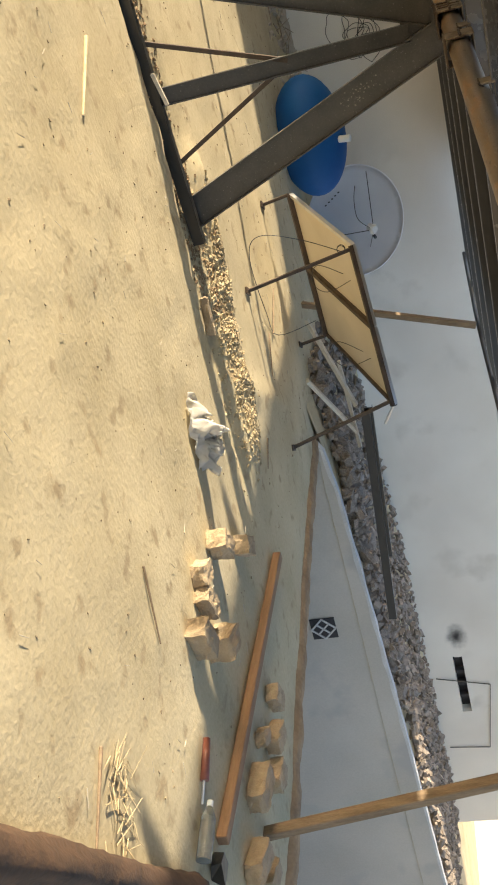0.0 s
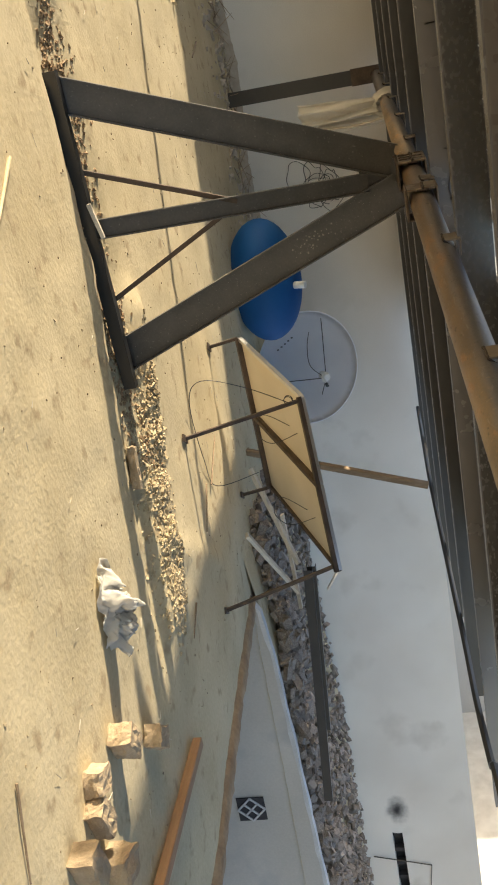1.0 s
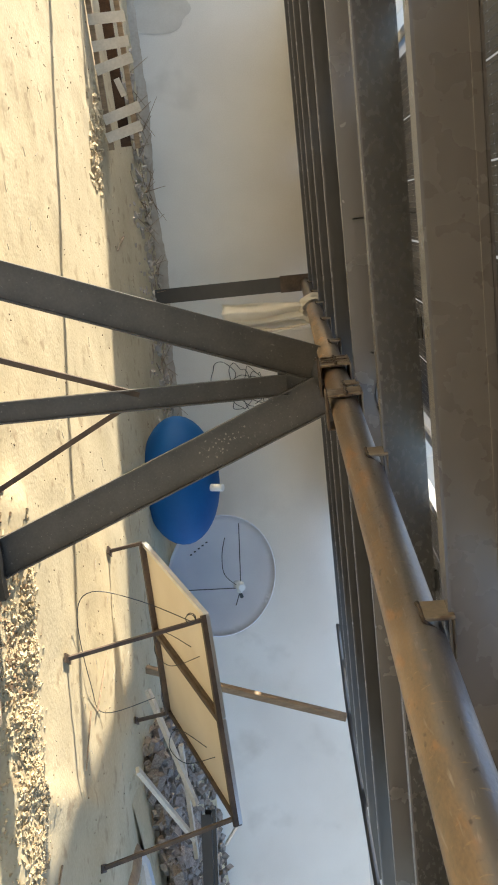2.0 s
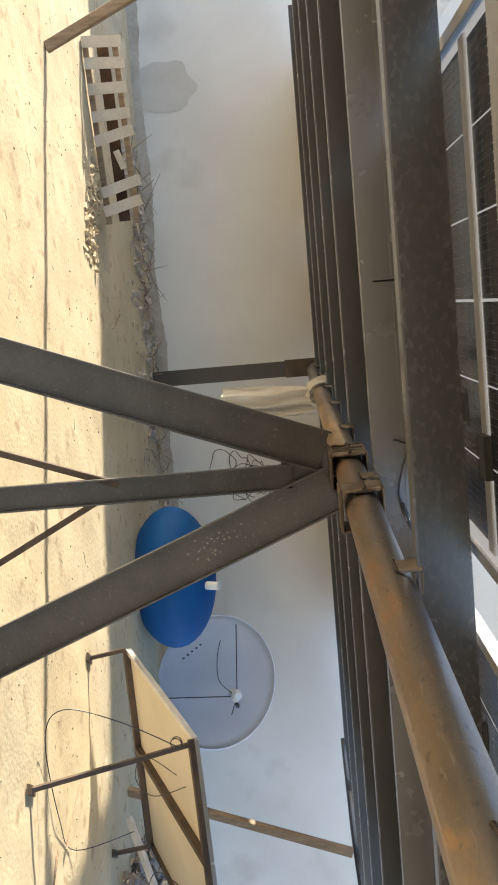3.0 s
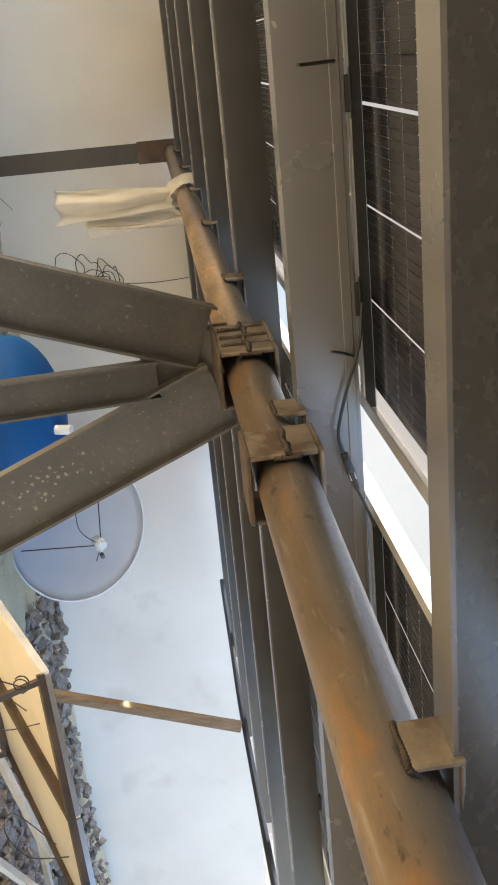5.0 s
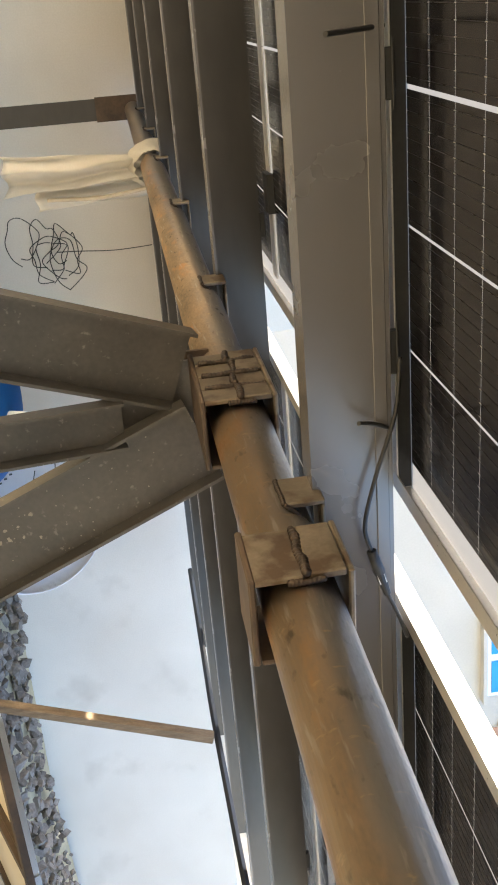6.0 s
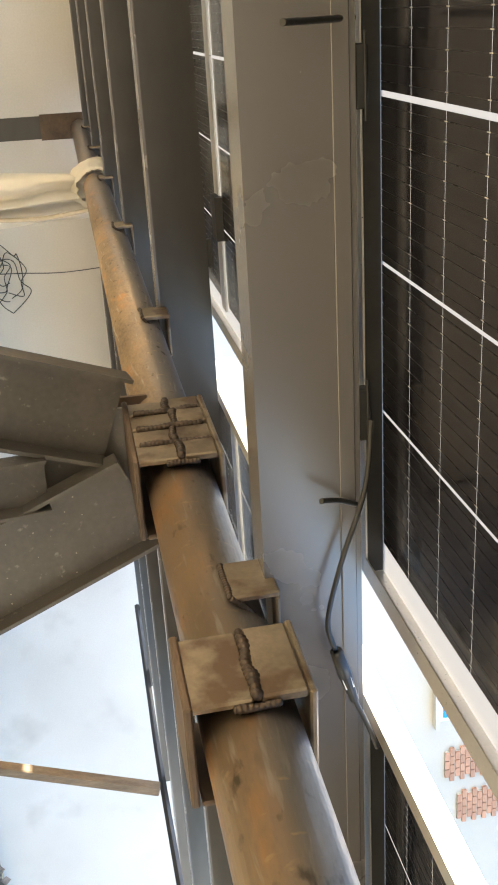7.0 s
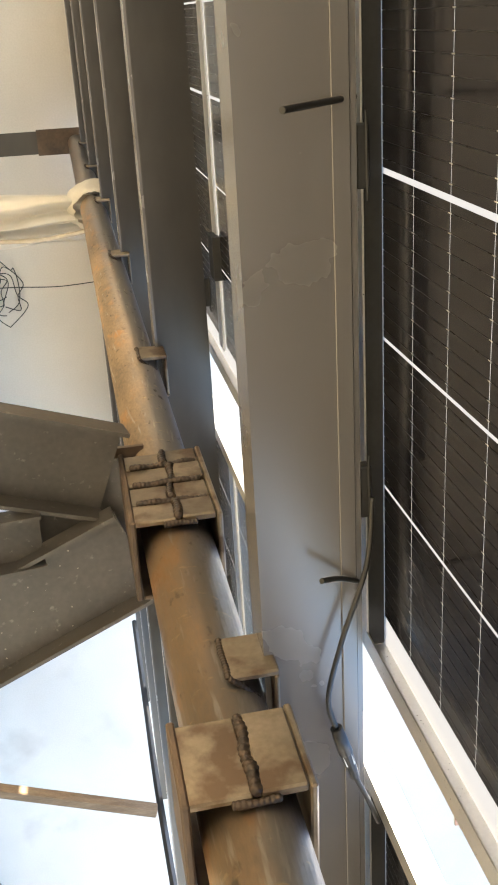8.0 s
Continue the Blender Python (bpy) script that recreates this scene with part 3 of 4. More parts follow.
# ---- trestle under the pipe ----
def trestle():
    t = thing("steel_trestle", (1.1, 5.65, 0), "dark steel channel trestle on the earth, holding up the rusty pipe", "trestle")
    a, b = Vector((0.43, 5.43, 0.0)), Vector((2.10, 5.605, 0.0))
    part("base_beam", channel(b, a, 0.07, 0.055, 0.006, (0, 0, 1)), M_STEEL, t, "dark steel channel lying on the earth")
    for foot, head, w in (((0.52, 5.53, -0.04), (1.14, 5.875, 1.575), 0.17), ((1.94, 5.72, -0.04), (1.29, 5.85, 1.60), 0.185)):
        foot, head = Vector(foot), Vector(head)
        z = (head - foot).normalized()
        side = Vector((0, 1, 0)).cross(z).normalized()
        part("strut", channel(foot, head, w, 0.055, 0.007, side if (z.cross(side)).y < 0 else -side), M_STRUT, t, "grey-brown steel channel strut with paint specks")
    part("post", channel((1.21, 5.57, -0.04), (1.228, 5.83, 1.44), 0.10, 0.05, 0.006, (-1, 0, 0.0)), M_STRUT, t, "grey-brown steel channel post")
    part("brace", bar((0.91, 5.56, 0.0), (1.20, 5.715, 0.76), 0.03, 0.025, (0, 1, 0)), M_RUSTB, t, "thin rusty angle brace")
    part("brace", bar((1.61, 5.66, 0.0), (1.235, 5.72, 0.72), 0.03, 0.025, (0, 1, 0)), M_RUSTB, t, "thin rusty angle brace")
    part("stub", bar((1.07, 5.46, 0.045), (1.25, 5.49, 0.075), 0.02, 0.02), M_PALE, t, "short bare offcut")
    part("gusset", box(0.20, 0.012, 0.14, pose(1.225, 5.935, 1.50)), M_RUSTB, t)
    part("gusset", box(0.17, 0.010, 0.20, pose(1.22, 5.90, 1.40)), M_STRUT, t, "dark plate between the heads of the struts")


trestle()



def specks():
    """Dried splashes of paint and mortar on the trestle's strut."""
    rng = random.Random(17)
    f, h = Vector((1.94, 5.72, -0.04)), Vector((1.29, 5.85, 1.60))
    z = (h - f).normalized()
    s = Vector((0, 1, 0)).cross(z).normalized()
    nrm = z.cross(s)
    if nrm.y > 0:
        nrm = -nrm
    bm = bmesh.new()
    for k in range(190):
        c = rng.gauss(0.70, 0.035) if k < 34 else rng.uniform(0.1, 0.95)
        p = f.lerp(h, c) + s * (rng.gauss(-0.01, 0.03) if k < 34 else rng.uniform(-0.085, 0.085)) + nrm * 0.0085
        r = rng.uniform(0.002, 0.0055) if k < 34 else rng.uniform(0.0006, 0.0018)
        vs = [bm.verts.new(p + (s * math.cos(q) + z * math.sin(q)) * r * rng.uniform(0.6, 1.3)) for q in [2 * math.pi * i / 7 for i in range(7)]]
        bm.faces.new(vs)
    part("paint_specks", bm, mat("dried_paint", (0.22, 0.195, 0.16), (0.34, 0.31, 0.26), 0.8, grain=200, patch=40), None, "dried pale paint splashes on the steel strut", category="paint", kind="stuff")


specks()
CLIPS = [(0.60, 5.266), (0.985, 5.266)] + [(x, y) for y in (3.183, 4.269, 6.449, 7.466, 8.52, 9.57, 10.62) for x in (-1.6, -0.1, 0.95, 1.75, 3.2)]
for x, y in CLIPS:
    y += YAW * (x - 1.0)
    t = thing("cable_clip", (x, y, z_top(y) - 0.014), "small black clip between the purlin and the panel frame", "clip", "clips on the frame")
    part("clip_body", box(0.066, 0.020, 0.0152, pose(x, y + 0.012, z_top(y) - 0.0142), bevel=0.002), M_BLACK, t)
    part("clip_pin", rod((x - 0.045, y + 0.002, z_top(y) - 0.003), (x + 0.045, y + 0.002, z_top(y) - 0.003), 0.0016, seg=8), M_BLACK, t, "thin dark wire pin")

# far column under the pipe's end
col = thing("steel_column", (0.70, 11.2, 0), "dark steel column with a rusty top plate, in front of the plastered wall", "column")
part("shaft", channel((0.70, 11.20, -0.05), (0.70, 11.20, 1.66), 0.15, 0.06, 0.006, (1, 0, 0)), M_STEEL, col)
part("top_plate", box(0.17, 0.012, 0.30, pose(0.70, 11.18, 1.36)), M_RUSTB, col, "rusty top plate")

# edge rail along the canopy's far side
rail = thing("edge_rail", (4.4, 7.5, 1.65), "thin bent dark steel rail along the ends of the purlins", "rail")
part("rail_bar", tube([(4.16, 10.6, 1.628), (4.19, 9.5, 1.630), (4.22, 8.65, 1.634), (4.35, 7.2, 1.672), (4.36, 6.3, 1.690), (4.33, 5.6, 1.695), (4.22, 4.9, 1.708), (4.12, 4.57, 1.718), (3.95, 2.4, 1.76)], 0.022, seg=6), M_STEEL, rail)

# ---- solar panels ----
PW, PL, PX, PY = 1.214, 2.263, 0.187, 0.0938
SHEAR = 0.028
SKEW = -0.085      # the modules lie askew on the purlins, along the pipe


def cell_mesh():
    bm = bmesh.new()
    box(PX - 0.0042, PY - 0.0014, 0.0002, None, bm)
    for v in bm.verts:
        v.co.x, v.co.y = v.co.x + SKEW * v.co.y, v.co.y + SHEAR * v.co.x
    me = bpy.data.meshes.new("cell")
    bm.to_mesh(me)
    bm.free()
    me.materials.append(M_CELL)
    return me


CELL = cell_mesh()
RIBBON = mat("cell_ribbon", (0.011, 0.011, 0.014), (0.020, 0.020, 0.022), 0.3, metal=0.3, grain=60, patch=9, bump=0.0)


def panel(x0, y0, fine, w=PW, west=1.0):
    """One module whose west edge at mid-length is x0; west is the share of the skew that this edge takes."""
    z = z_top(y0 + PL / 2) + 0.001
    m = pose(x0 + w / 2, y0 + PL / 2, z, -math.degrees(math.atan(0.0166)), 0, 0)
    t = thing("photovoltaic_module", m.translation, "framed glass solar panel seen from below, dark cells with pale gaps", "solar panel", "solar panels on the canopy")
    t.rotation_euler = m.to_euler()

    def askew(x, y):
        return x + SKEW * y * (west + (1 - west) * (x / w + 0.5))

    def sub(name, bm, material, parent=t, label="", smooth=False):
        for v in bm.verts:
            v.co.x, v.co.y = askew(v.co.x, v.co.y), v.co.y + SHEAR * v.co.x
        me = bpy.data.meshes.new(name)
        bm.to_mesh(me)
        bm.free()
        me.materials.append(material)
        ob = new(name, me)
        ob.parent = parent
        return tagged(ob, label)

    for sx in (-1, 1):
        bm = box(0.002, PL, 0.033, pose(sx * (w / 2 - 0.001), 0, 0))
        box(0.028, PL, 0.002, pose(sx * (w / 2 - 0.014), 0, -0.0005), bm)
        sub("frame_side", bm, M_ALU, t, "bright aluminium frame")
    for sy in (-1, 1):
        bm = box(w - 0.004, 0.002, 0.033, pose(0, sy * (PL / 2 - 0.001), 0))
        box(w - 0.06, 0.012, 0.002, pose(0, sy * (PL / 2 - 0.006), -0.001), bm)
        end = sub("frame_end", bm, M_ALU, t, "bright aluminium frame")
        # black strip paints in the shade on the end frame's inner wall
        sub("end_wall_shade", box(w - 0.008, 0.0016, 0.0205, pose(0, sy * (PL / 2 - 0.0032), 0.0046)), M_BLACK, end, "black strip that paints the shade on the frame's inner wall")
    sub("middle_rail", box(w - 0.062, 0.056, 0.006, pose(0, 0.042, 0.0205)), M_ALU, t, "flat aluminium rail across the middle")
    sub("film", box(w - 0.006, PL - 0.006, 0.001, pose(0, 0, 0.0260)), M_FILM, t, "clear sheet over the cells")
    px = (w - 0.092) / 6
    joined = None if fine else bmesh.new()
    rib, tick = bmesh.new(), bmesh.new()
    for i in range(6):
        for j in range(24):
            cx = (i - 2.5) * px + (0.0012 if i > 2 else -0.0012)
            cy = (j - 11.5) * PY
            cut = 0.07 if j == 12 else 0.0      # room for the rail across the middle
            if not fine:
                box(px - 0.0042, PY - 0.0014 - cut, 0.0002, pose(cx, cy + cut / 2, 0.0255), joined)
                continue
            ob = new("cell", CELL)
            ob.parent, ob.location = t, (askew(cx, cy), cy + SHEAR * cx + cut / 2, 0.0255)
            ob.scale.y = 1 - cut / PY
            for k in range(10):
                bx = cx + (k - 4.5) * 0.0182
                for bmm, y0_, y1_, h in ((rib, -0.044, 0.044, 0.00035), (tick, 0.0432, 0.0510, 0.0006)):
                    bmm.faces.new([bmm.verts.new((bx + a, cy + b, 0.0251)) for a, b in ((-h, y1_), (h, y1_), (h, y0_), (-h, y0_))])
    if joined:
        sub("cell_field", joined, M_CELL)["kind"] = "stuff"
        rib.free()
        tick.free()
    else:
        sub("ribbon_field", rib, RIBBON, t, "fine metal ribbons across the cells")["kind"] = "stuff"
        sub("ribbon_joints", tick, M_ALU, t, "bright ribbon ends between the cells")["kind"] = "stuff"
    sub("junction_box", box(0.10, 0.06, 0.018, pose(min(0.35, w / 3), 0.02, 0.007)), M_BLACK, t, "small black junction box")


for y0 in [5.291 - PL + (PL + 0.006) * k for k in (3, 2, 1, 0, -1)]:
    s = SKEW * (y0 + PL / 2 - 5.19)
    x_mid = 1.233 - PW + s
    x_east = 1.435 + s
    for k, x0 in enumerate((x_mid, x_east, x_east + PW + 0.012, x_mid - 0.09 - PW)):
        panel(x0, y0 + SHEAR * (x0 + PW / 2 - 0.6), k < 2 and 2.5 < y0 < 5.5)
    panel(-2.43, y0, False, x_mid - 0.10 - PW + 2.43 - 0.012, 0.0)


# loose leads with plugs under the panels
def lead(points, plug, label):
    t = thing("solar_cable", points[0], label, "cable")
    part("cord", tube(points, 0.0035), M_BLACK, t, smooth=True)
    if plug:
        a, b = Vector(plug[0]), Vector(plug[1])
        c = a.lerp(b, 0.5)
        p = part("plug", rod(a, c, 0.008, None, 0.0095), M_BLACK, t, "black plug connector", True)
        part("socket", rod(c, b, 0.0085, None, 0.006), M_BLACK, p)
        part("plug_clip", box(0.012, 0.012, 0.018, along(c, b)), M_WHITE, p, "worn grey clip")


Y1 = 5.247
lead([(0.99, 5.262, 1.875), (1.07, Y1, 1.862), (1.17, Y1, 1.828), (1.25, Y1, 1.808), (1.295, Y1, 1.817)], ((1.295, Y1, 1.817), (1.375, Y1, 1.840)), "black solar cable with a plug connector hanging before the purlin")
lead([(1.375, Y1, 1.840), (1.42, Y1, 1.858), (1.47, 5.262, 1.875)], None, "black solar cable running up behind the panel frame")
lead([(1.075, 5.232, 1.802), (1.085, 5.25, 1.828), (1.1, 5.264, 1.855)], None, "short black cable tie end on the purlin")
lead([(0.549, 5.17, 1.768), (0.546, 5.21, 1.806), (0.541, 5.264, 1.865)], None, "short black cable tie end on the purlin")
lead([(-0.23, 5.262, 1.875), (-0.17, Y1, 1.82), (-0.07, Y1, 1.80)], ((-0.07, Y1, 1.803), (0.02, Y1, 1.825)), "black solar cable with a plug connector hanging before the purlin")
lead([(0.02, Y1, 1.825), (0.07, Y1, 1.85), (0.1, 5.262, 1.875)], None, "black solar cable running up behind the panel frame")


# ---- small panel stand ----
def panel_stand():
    t = thing("panel_stand", (3.2, 7.3, 0), "small two-panel solar stand of rusty angle, pale backs towards the yard", "solar stand")
    hiL, hiR, loL, loR = Vector((2.706, 6.965, 0.772)), Vector((3.94, 6.66, 0.874)), Vector((2.472, 7.97, 0.246)), Vector((3.84, 8.10, 0.265))
    n = (hiR - hiL).cross(loL - hiL).normalized()
    if n.z < 0:
        n = -n
    for k in range(2):
        u0, u1 = k * 0.5 + 0.006, k * 0.5 + 0.494
        q = [hiL.lerp(hiR, u0), hiL.lerp(hiR, u1), loL.lerp(loR, u1), loL.lerp(loR, u0)]
        bm = bmesh.new()
        lo = [bm.verts.new(v + n * 0.022) for v in q]
        hi = [bm.verts.new(v + n * 0.030) for v in q]
        bm.faces.new(lo)
        bm.faces.new(hi[::-1])
        for i in range(4):
            bm.faces.new((lo[i], lo[(i + 1) % 4], hi[(i + 1) % 4], hi[i]))
        p = part("small_panel", bm, M_BACK, t, "pale cream back sheet of a small solar panel")
        for i in range(4):
            part("panel_frame", bar(q[i] + n * 0.018, q[(i + 1) % 4] + n * 0.018, 0.034, 0.028, n), M_ALU if i in (0, 3) else M_RUSTB, p, "thin metal frame")
    for a, b in ((hiL, hiR), (loL, loR), (hiL.lerp(hiR, 0.5), loL.lerp(loR, 0.5))):
        part("rail", bar(a - n * 0.004, b - n * 0.004, 0.03, 0.03, n), M_RUSTB, t, "rusty steel angle rail")
    for foot, top in (((2.77, 6.566, 0), hiL.lerp(hiR, 0.02)), ((4.21, 6.73, 0), hiR.lerp(loR, 0.05)), ((2.51, 7.96, 0), loL), ((3.91, 8.16, 0), loR)):
        f = Vector(foot)
        leg = part("leg", bar(f, top, 0.024, 0.024, (1, 0, 0)), M_RUSTB, t, "thin rusty steel leg")
        part("foot_plate", box(0.12, 0.05, 0.012, pose(f.x, f.y, 0.002, 0, 0, 60)), M_RUSTB, leg, "small rusty foot plate")
    part("tail", bar(hiR, hiR + Vector((0.30, 0.3, -0.12)), 0.014, 0.014), M_ALU, t, "thin pale rod end")
    rng = random.Random(12)
    for k in range(2):
        c = hiL.lerp(hiR, 0.28 + 0.5 * k).lerp(loL.lerp(loR, 0.28 + 0.5 * k), 0.18)
        part("wire", tube([c, c + Vector((0.12, 0.18, -0.22)), c + Vector((0.06, 0.30, -0.34)), c + Vector((-0.1, 0.22, -0.26)), c + Vector((-0.06, 0.02, -0.05))], 0.0028), M_BLACK, t, "thin dark wire loop")
    part("wire", tube([hiL + Vector((0.02, -0.06, -0.06)), (2.55, 6.85, 0.42), (2.45, 6.8, 0.14), (2.6, 6.8, 0.03), (3.1, 6.95, 0.02), (3.4, 7.2, 0.02), (3.45, 7.5, 0.30)], 0.003), M_BLACK, t, "thin dark wire trailing on the earth")
    part("wire_wrap", tube([hiL + Vector((0.05 * math.cos(a) * 0.6 - 0.01, -0.10 + 0.004 * a, -0.07 + 0.03 * math.sin(a))) for a in [0.8 * i for i in range(14)]], 0.003), M_BLACK, t, "wire wound round the leg")


panel_stand()


# ---- dish, tank and things along the wall ----
def dish():
    c = Vector((3.58, 10.72, 0.50))
    nrm = Vector((-0.05, -0.89, 0.42)).normalized()
    t = thing("satellite_dish", (3.5, 10.9, 0), "pale grey satellite dish leaning on the ground before the wall", "satellite dish")
    m = along(c, c + nrm, (1, 0, 0))
    bm = bmesh.new()
    R, rings, seg = 0.625, 10, 64
    prev = None
    for i in range(rings + 1):
        r = R * i / rings
        z = 0.42 * r * r - 0.16
        cur = [bm.verts.new(m @ Vector((r * math.cos(2 * math.pi * k / seg), r * math.sin(2 * math.pi * k / seg) * 0.93, z))) for k in range(seg)] if i else [bm.verts.new(m @ Vector((0, 0, z)))]
        if prev:
            for k in range(seg):
                if len(prev) == 1:
                    bm.faces.new((prev[0], cur[k], cur[(k + 1) % seg]))
                else:
                    bm.faces.new((prev[k], cur[k], cur[(k + 1) % seg], prev[(k + 1) % seg]))
        prev = cur
    bmesh.ops.solidify(bm, geom=bm.faces, thickness=0.006)
    part("reflector", bm, M_DISH, t, smooth=True)
    rimpts = [m @ Vector((R * math.cos(a), R * 0.93 * math.sin(a), 0.012)) for a in [2 * math.pi * k / 48 for k in range(49)]]
    part("rim", tube(rimpts, 0.008, seg=6), M_DISH, t, smooth=True)
    feed = Vector((3.62, 10.42, 0.70))
    hub = feed + Vector((0.02, 0.03, 0.0))
    for a in ((-0.50, 0.25), (0.07, -0.48), (0.36, 0.14)):
        part("feed_arm", rod(m @ Vector((a[0], a[1], 0.42 * (a[0] ** 2 + a[1] ** 2) - 0.15)), hub, 0.005, seg=6), M_STEEL, t, "thin dark feed arm")
    lnb = part("feed_head", rod(feed + Vector((0, -0.03, 0.02)), feed + Vector((0.0, 0.09, -0.04)), 0.035, None, 0.045, 16), M_WHITE, t, "white feed head", True)
    part("feed_bracket", box(0.12, 0.05, 0.05, pose(feed.x, feed.y + 0.02, feed.z - 0.025, 20, 15, 25), bevel=0.006), M_WHITE, lnb)
    part("feed_cap", rod(feed + Vector((0.07, -0.03, 0.0)), feed + Vector((0.08, -0.07, 0.01)), 0.018, seg=10), M_BLACK, lnb, "black cap")
    part("cable", tube([hub, (3.48, 10.40, 0.56), (3.28, 10.42, 0.55), (3.14, 10.55, 0.58)], 0.004), M_BLACK, t, "thin dark cable")
    for k in range(5):
        p0 = m @ Vector((-0.26 - 0.024 * k, -0.28 + 0.045 * k, 0.42 * 0.15 - 0.148))
        part("mark", box(0.015, 0.022, 0.003, Matrix.Translation(p0) @ m.to_3x3().to_4x4()), M_STEEL, t, "small dark printed mark")
    part("stand_foot", bar((3.7, 11.1, 0.0), (3.62, 10.90, 0.42), 0.05, 0.05), M_STEEL, t, "dark steel mount behind the dish")


dish()


def tub():
    c = Vector((2.44, 10.16, 0.0))
    t = thing("water_tank", c, "squat rounded blue plastic water tank with a white outlet", "water tank")
    m = Matrix.Translation(c) @ pose(0, 0, 0, 6, 0, 4)
    prof = [(0.62 * math.sin(q), 0.27 + 0.36 * math.cos(q)) for q in [math.pi * 0.78 * i / 15 for i in range(16)]]
    prof[0] = (0.0, 0.63)
    prof += [(0.33, 0.0)]
    bm = bmesh.new()
    seg, prev = 56, None
    for r, z in prof:
        cur = [bm.verts.new(m @ Vector((r * math.cos(2 * math.pi * k / seg), r * math.sin(2 * math.pi * k / seg) * 0.8, z))) for k in range(seg)] if r else [bm.verts.new(m @ Vector((0, 0, z)))]
        if prev:
            for k in range(seg):
                if len(prev) == 1:
                    bm.faces.new((prev[0], cur[k], cur[(k + 1) % seg]))
                else:
                    bm.faces.new((prev[k], cur[k], cur[(k + 1) % seg], prev[(k + 1) % seg]))
        prev = cur
    part("tank_shell", bm, M_BLUE, t, smooth=True)
    o = Vector((2.49, 9.92, 0.535))
    dr = Vector((0.02, -0.35, 0.94)).normalized()
    p = part("outlet", rod(o, o + dr * 0.16, 0.035, seg=20), M_WHITE, t, "white plastic outlet pipe", True)
    part("outlet_flange", rod(o, o + dr * 0.025, 0.075, seg=24), M_WHITE, p, "white plastic flange")


tub()


def slat_frame():
    """A broken pallet-like frame leaning back on debris by the wall."""
    a, b = Vector((-1.95, 9.41, 0.03)), Vector((-0.575, 9.77, 0.03))
    up = Vector((0.0, 0.06, 0.26))
    t = thing("slatted_frame", (-1.3, 9.6, 0), "broken weathered wooden pallet frame with loose slats by the wall", "pallet")
    for q in (0.04, 0.90):
        part("rail", bar(a + up * q + Vector((0, 0.03, 0)), b + up * q + Vector((0, 0.03, 0)), 0.045, 0.03), M_WOOD, t, "dark wooden rail")
    # dark board added behind the slats to paint the shade in their gaps
    part("void_shade_board", bar(a.lerp(b, 0.02) + up * 0.5 + Vector((0, 0.08, 0)), a.lerp(b, 0.98) + up * 0.5 + Vector((0, 0.08, 0)), 0.09, 0.018, (0, 0, 1)), M_BARK, t, "dark board standing in for the shaded gaps between the slats")
    for u, lean, ln in ((0.03, 0.0, 1.0), (0.14, 0.0, 1.02), (0.275, -0.015, 1.0), (0.42, -0.03, 1.0), (0.55, -0.09, 1.02), (0.83, -0.10, 1.04), (0.935, -0.09, 1.0)):
        s = a.lerp(b, u)
        part("slat", bar(s + Vector((0, -0.005, -0.01)), s + up * ln + Vector((lean, -0.005, 0.03)), 0.016, 0.085, up.cross(b - a)), M_PALE, t, "pale weathered slat")
    part("split_slat", bar(a.lerp(b, 0.60) + up * 0.55, a.lerp(b, 0.70) + up * 0.72, 0.014, 0.05, up.cross(b - a)), M_PALE, t, "short split piece of slat")


slat_frame()
raker = thing("timber_prop", (-1.485, 8.33, 0), "brown timber prop raking up from the earth to the canopy", "prop", "timber props")
part("shaft", bar((-1.485, 8.33, 0.0), (-2.28, 8.36, 1.70), 0.05, 0.07, (0, 1, 0), bevel=0.004), M_WOOD, raker)


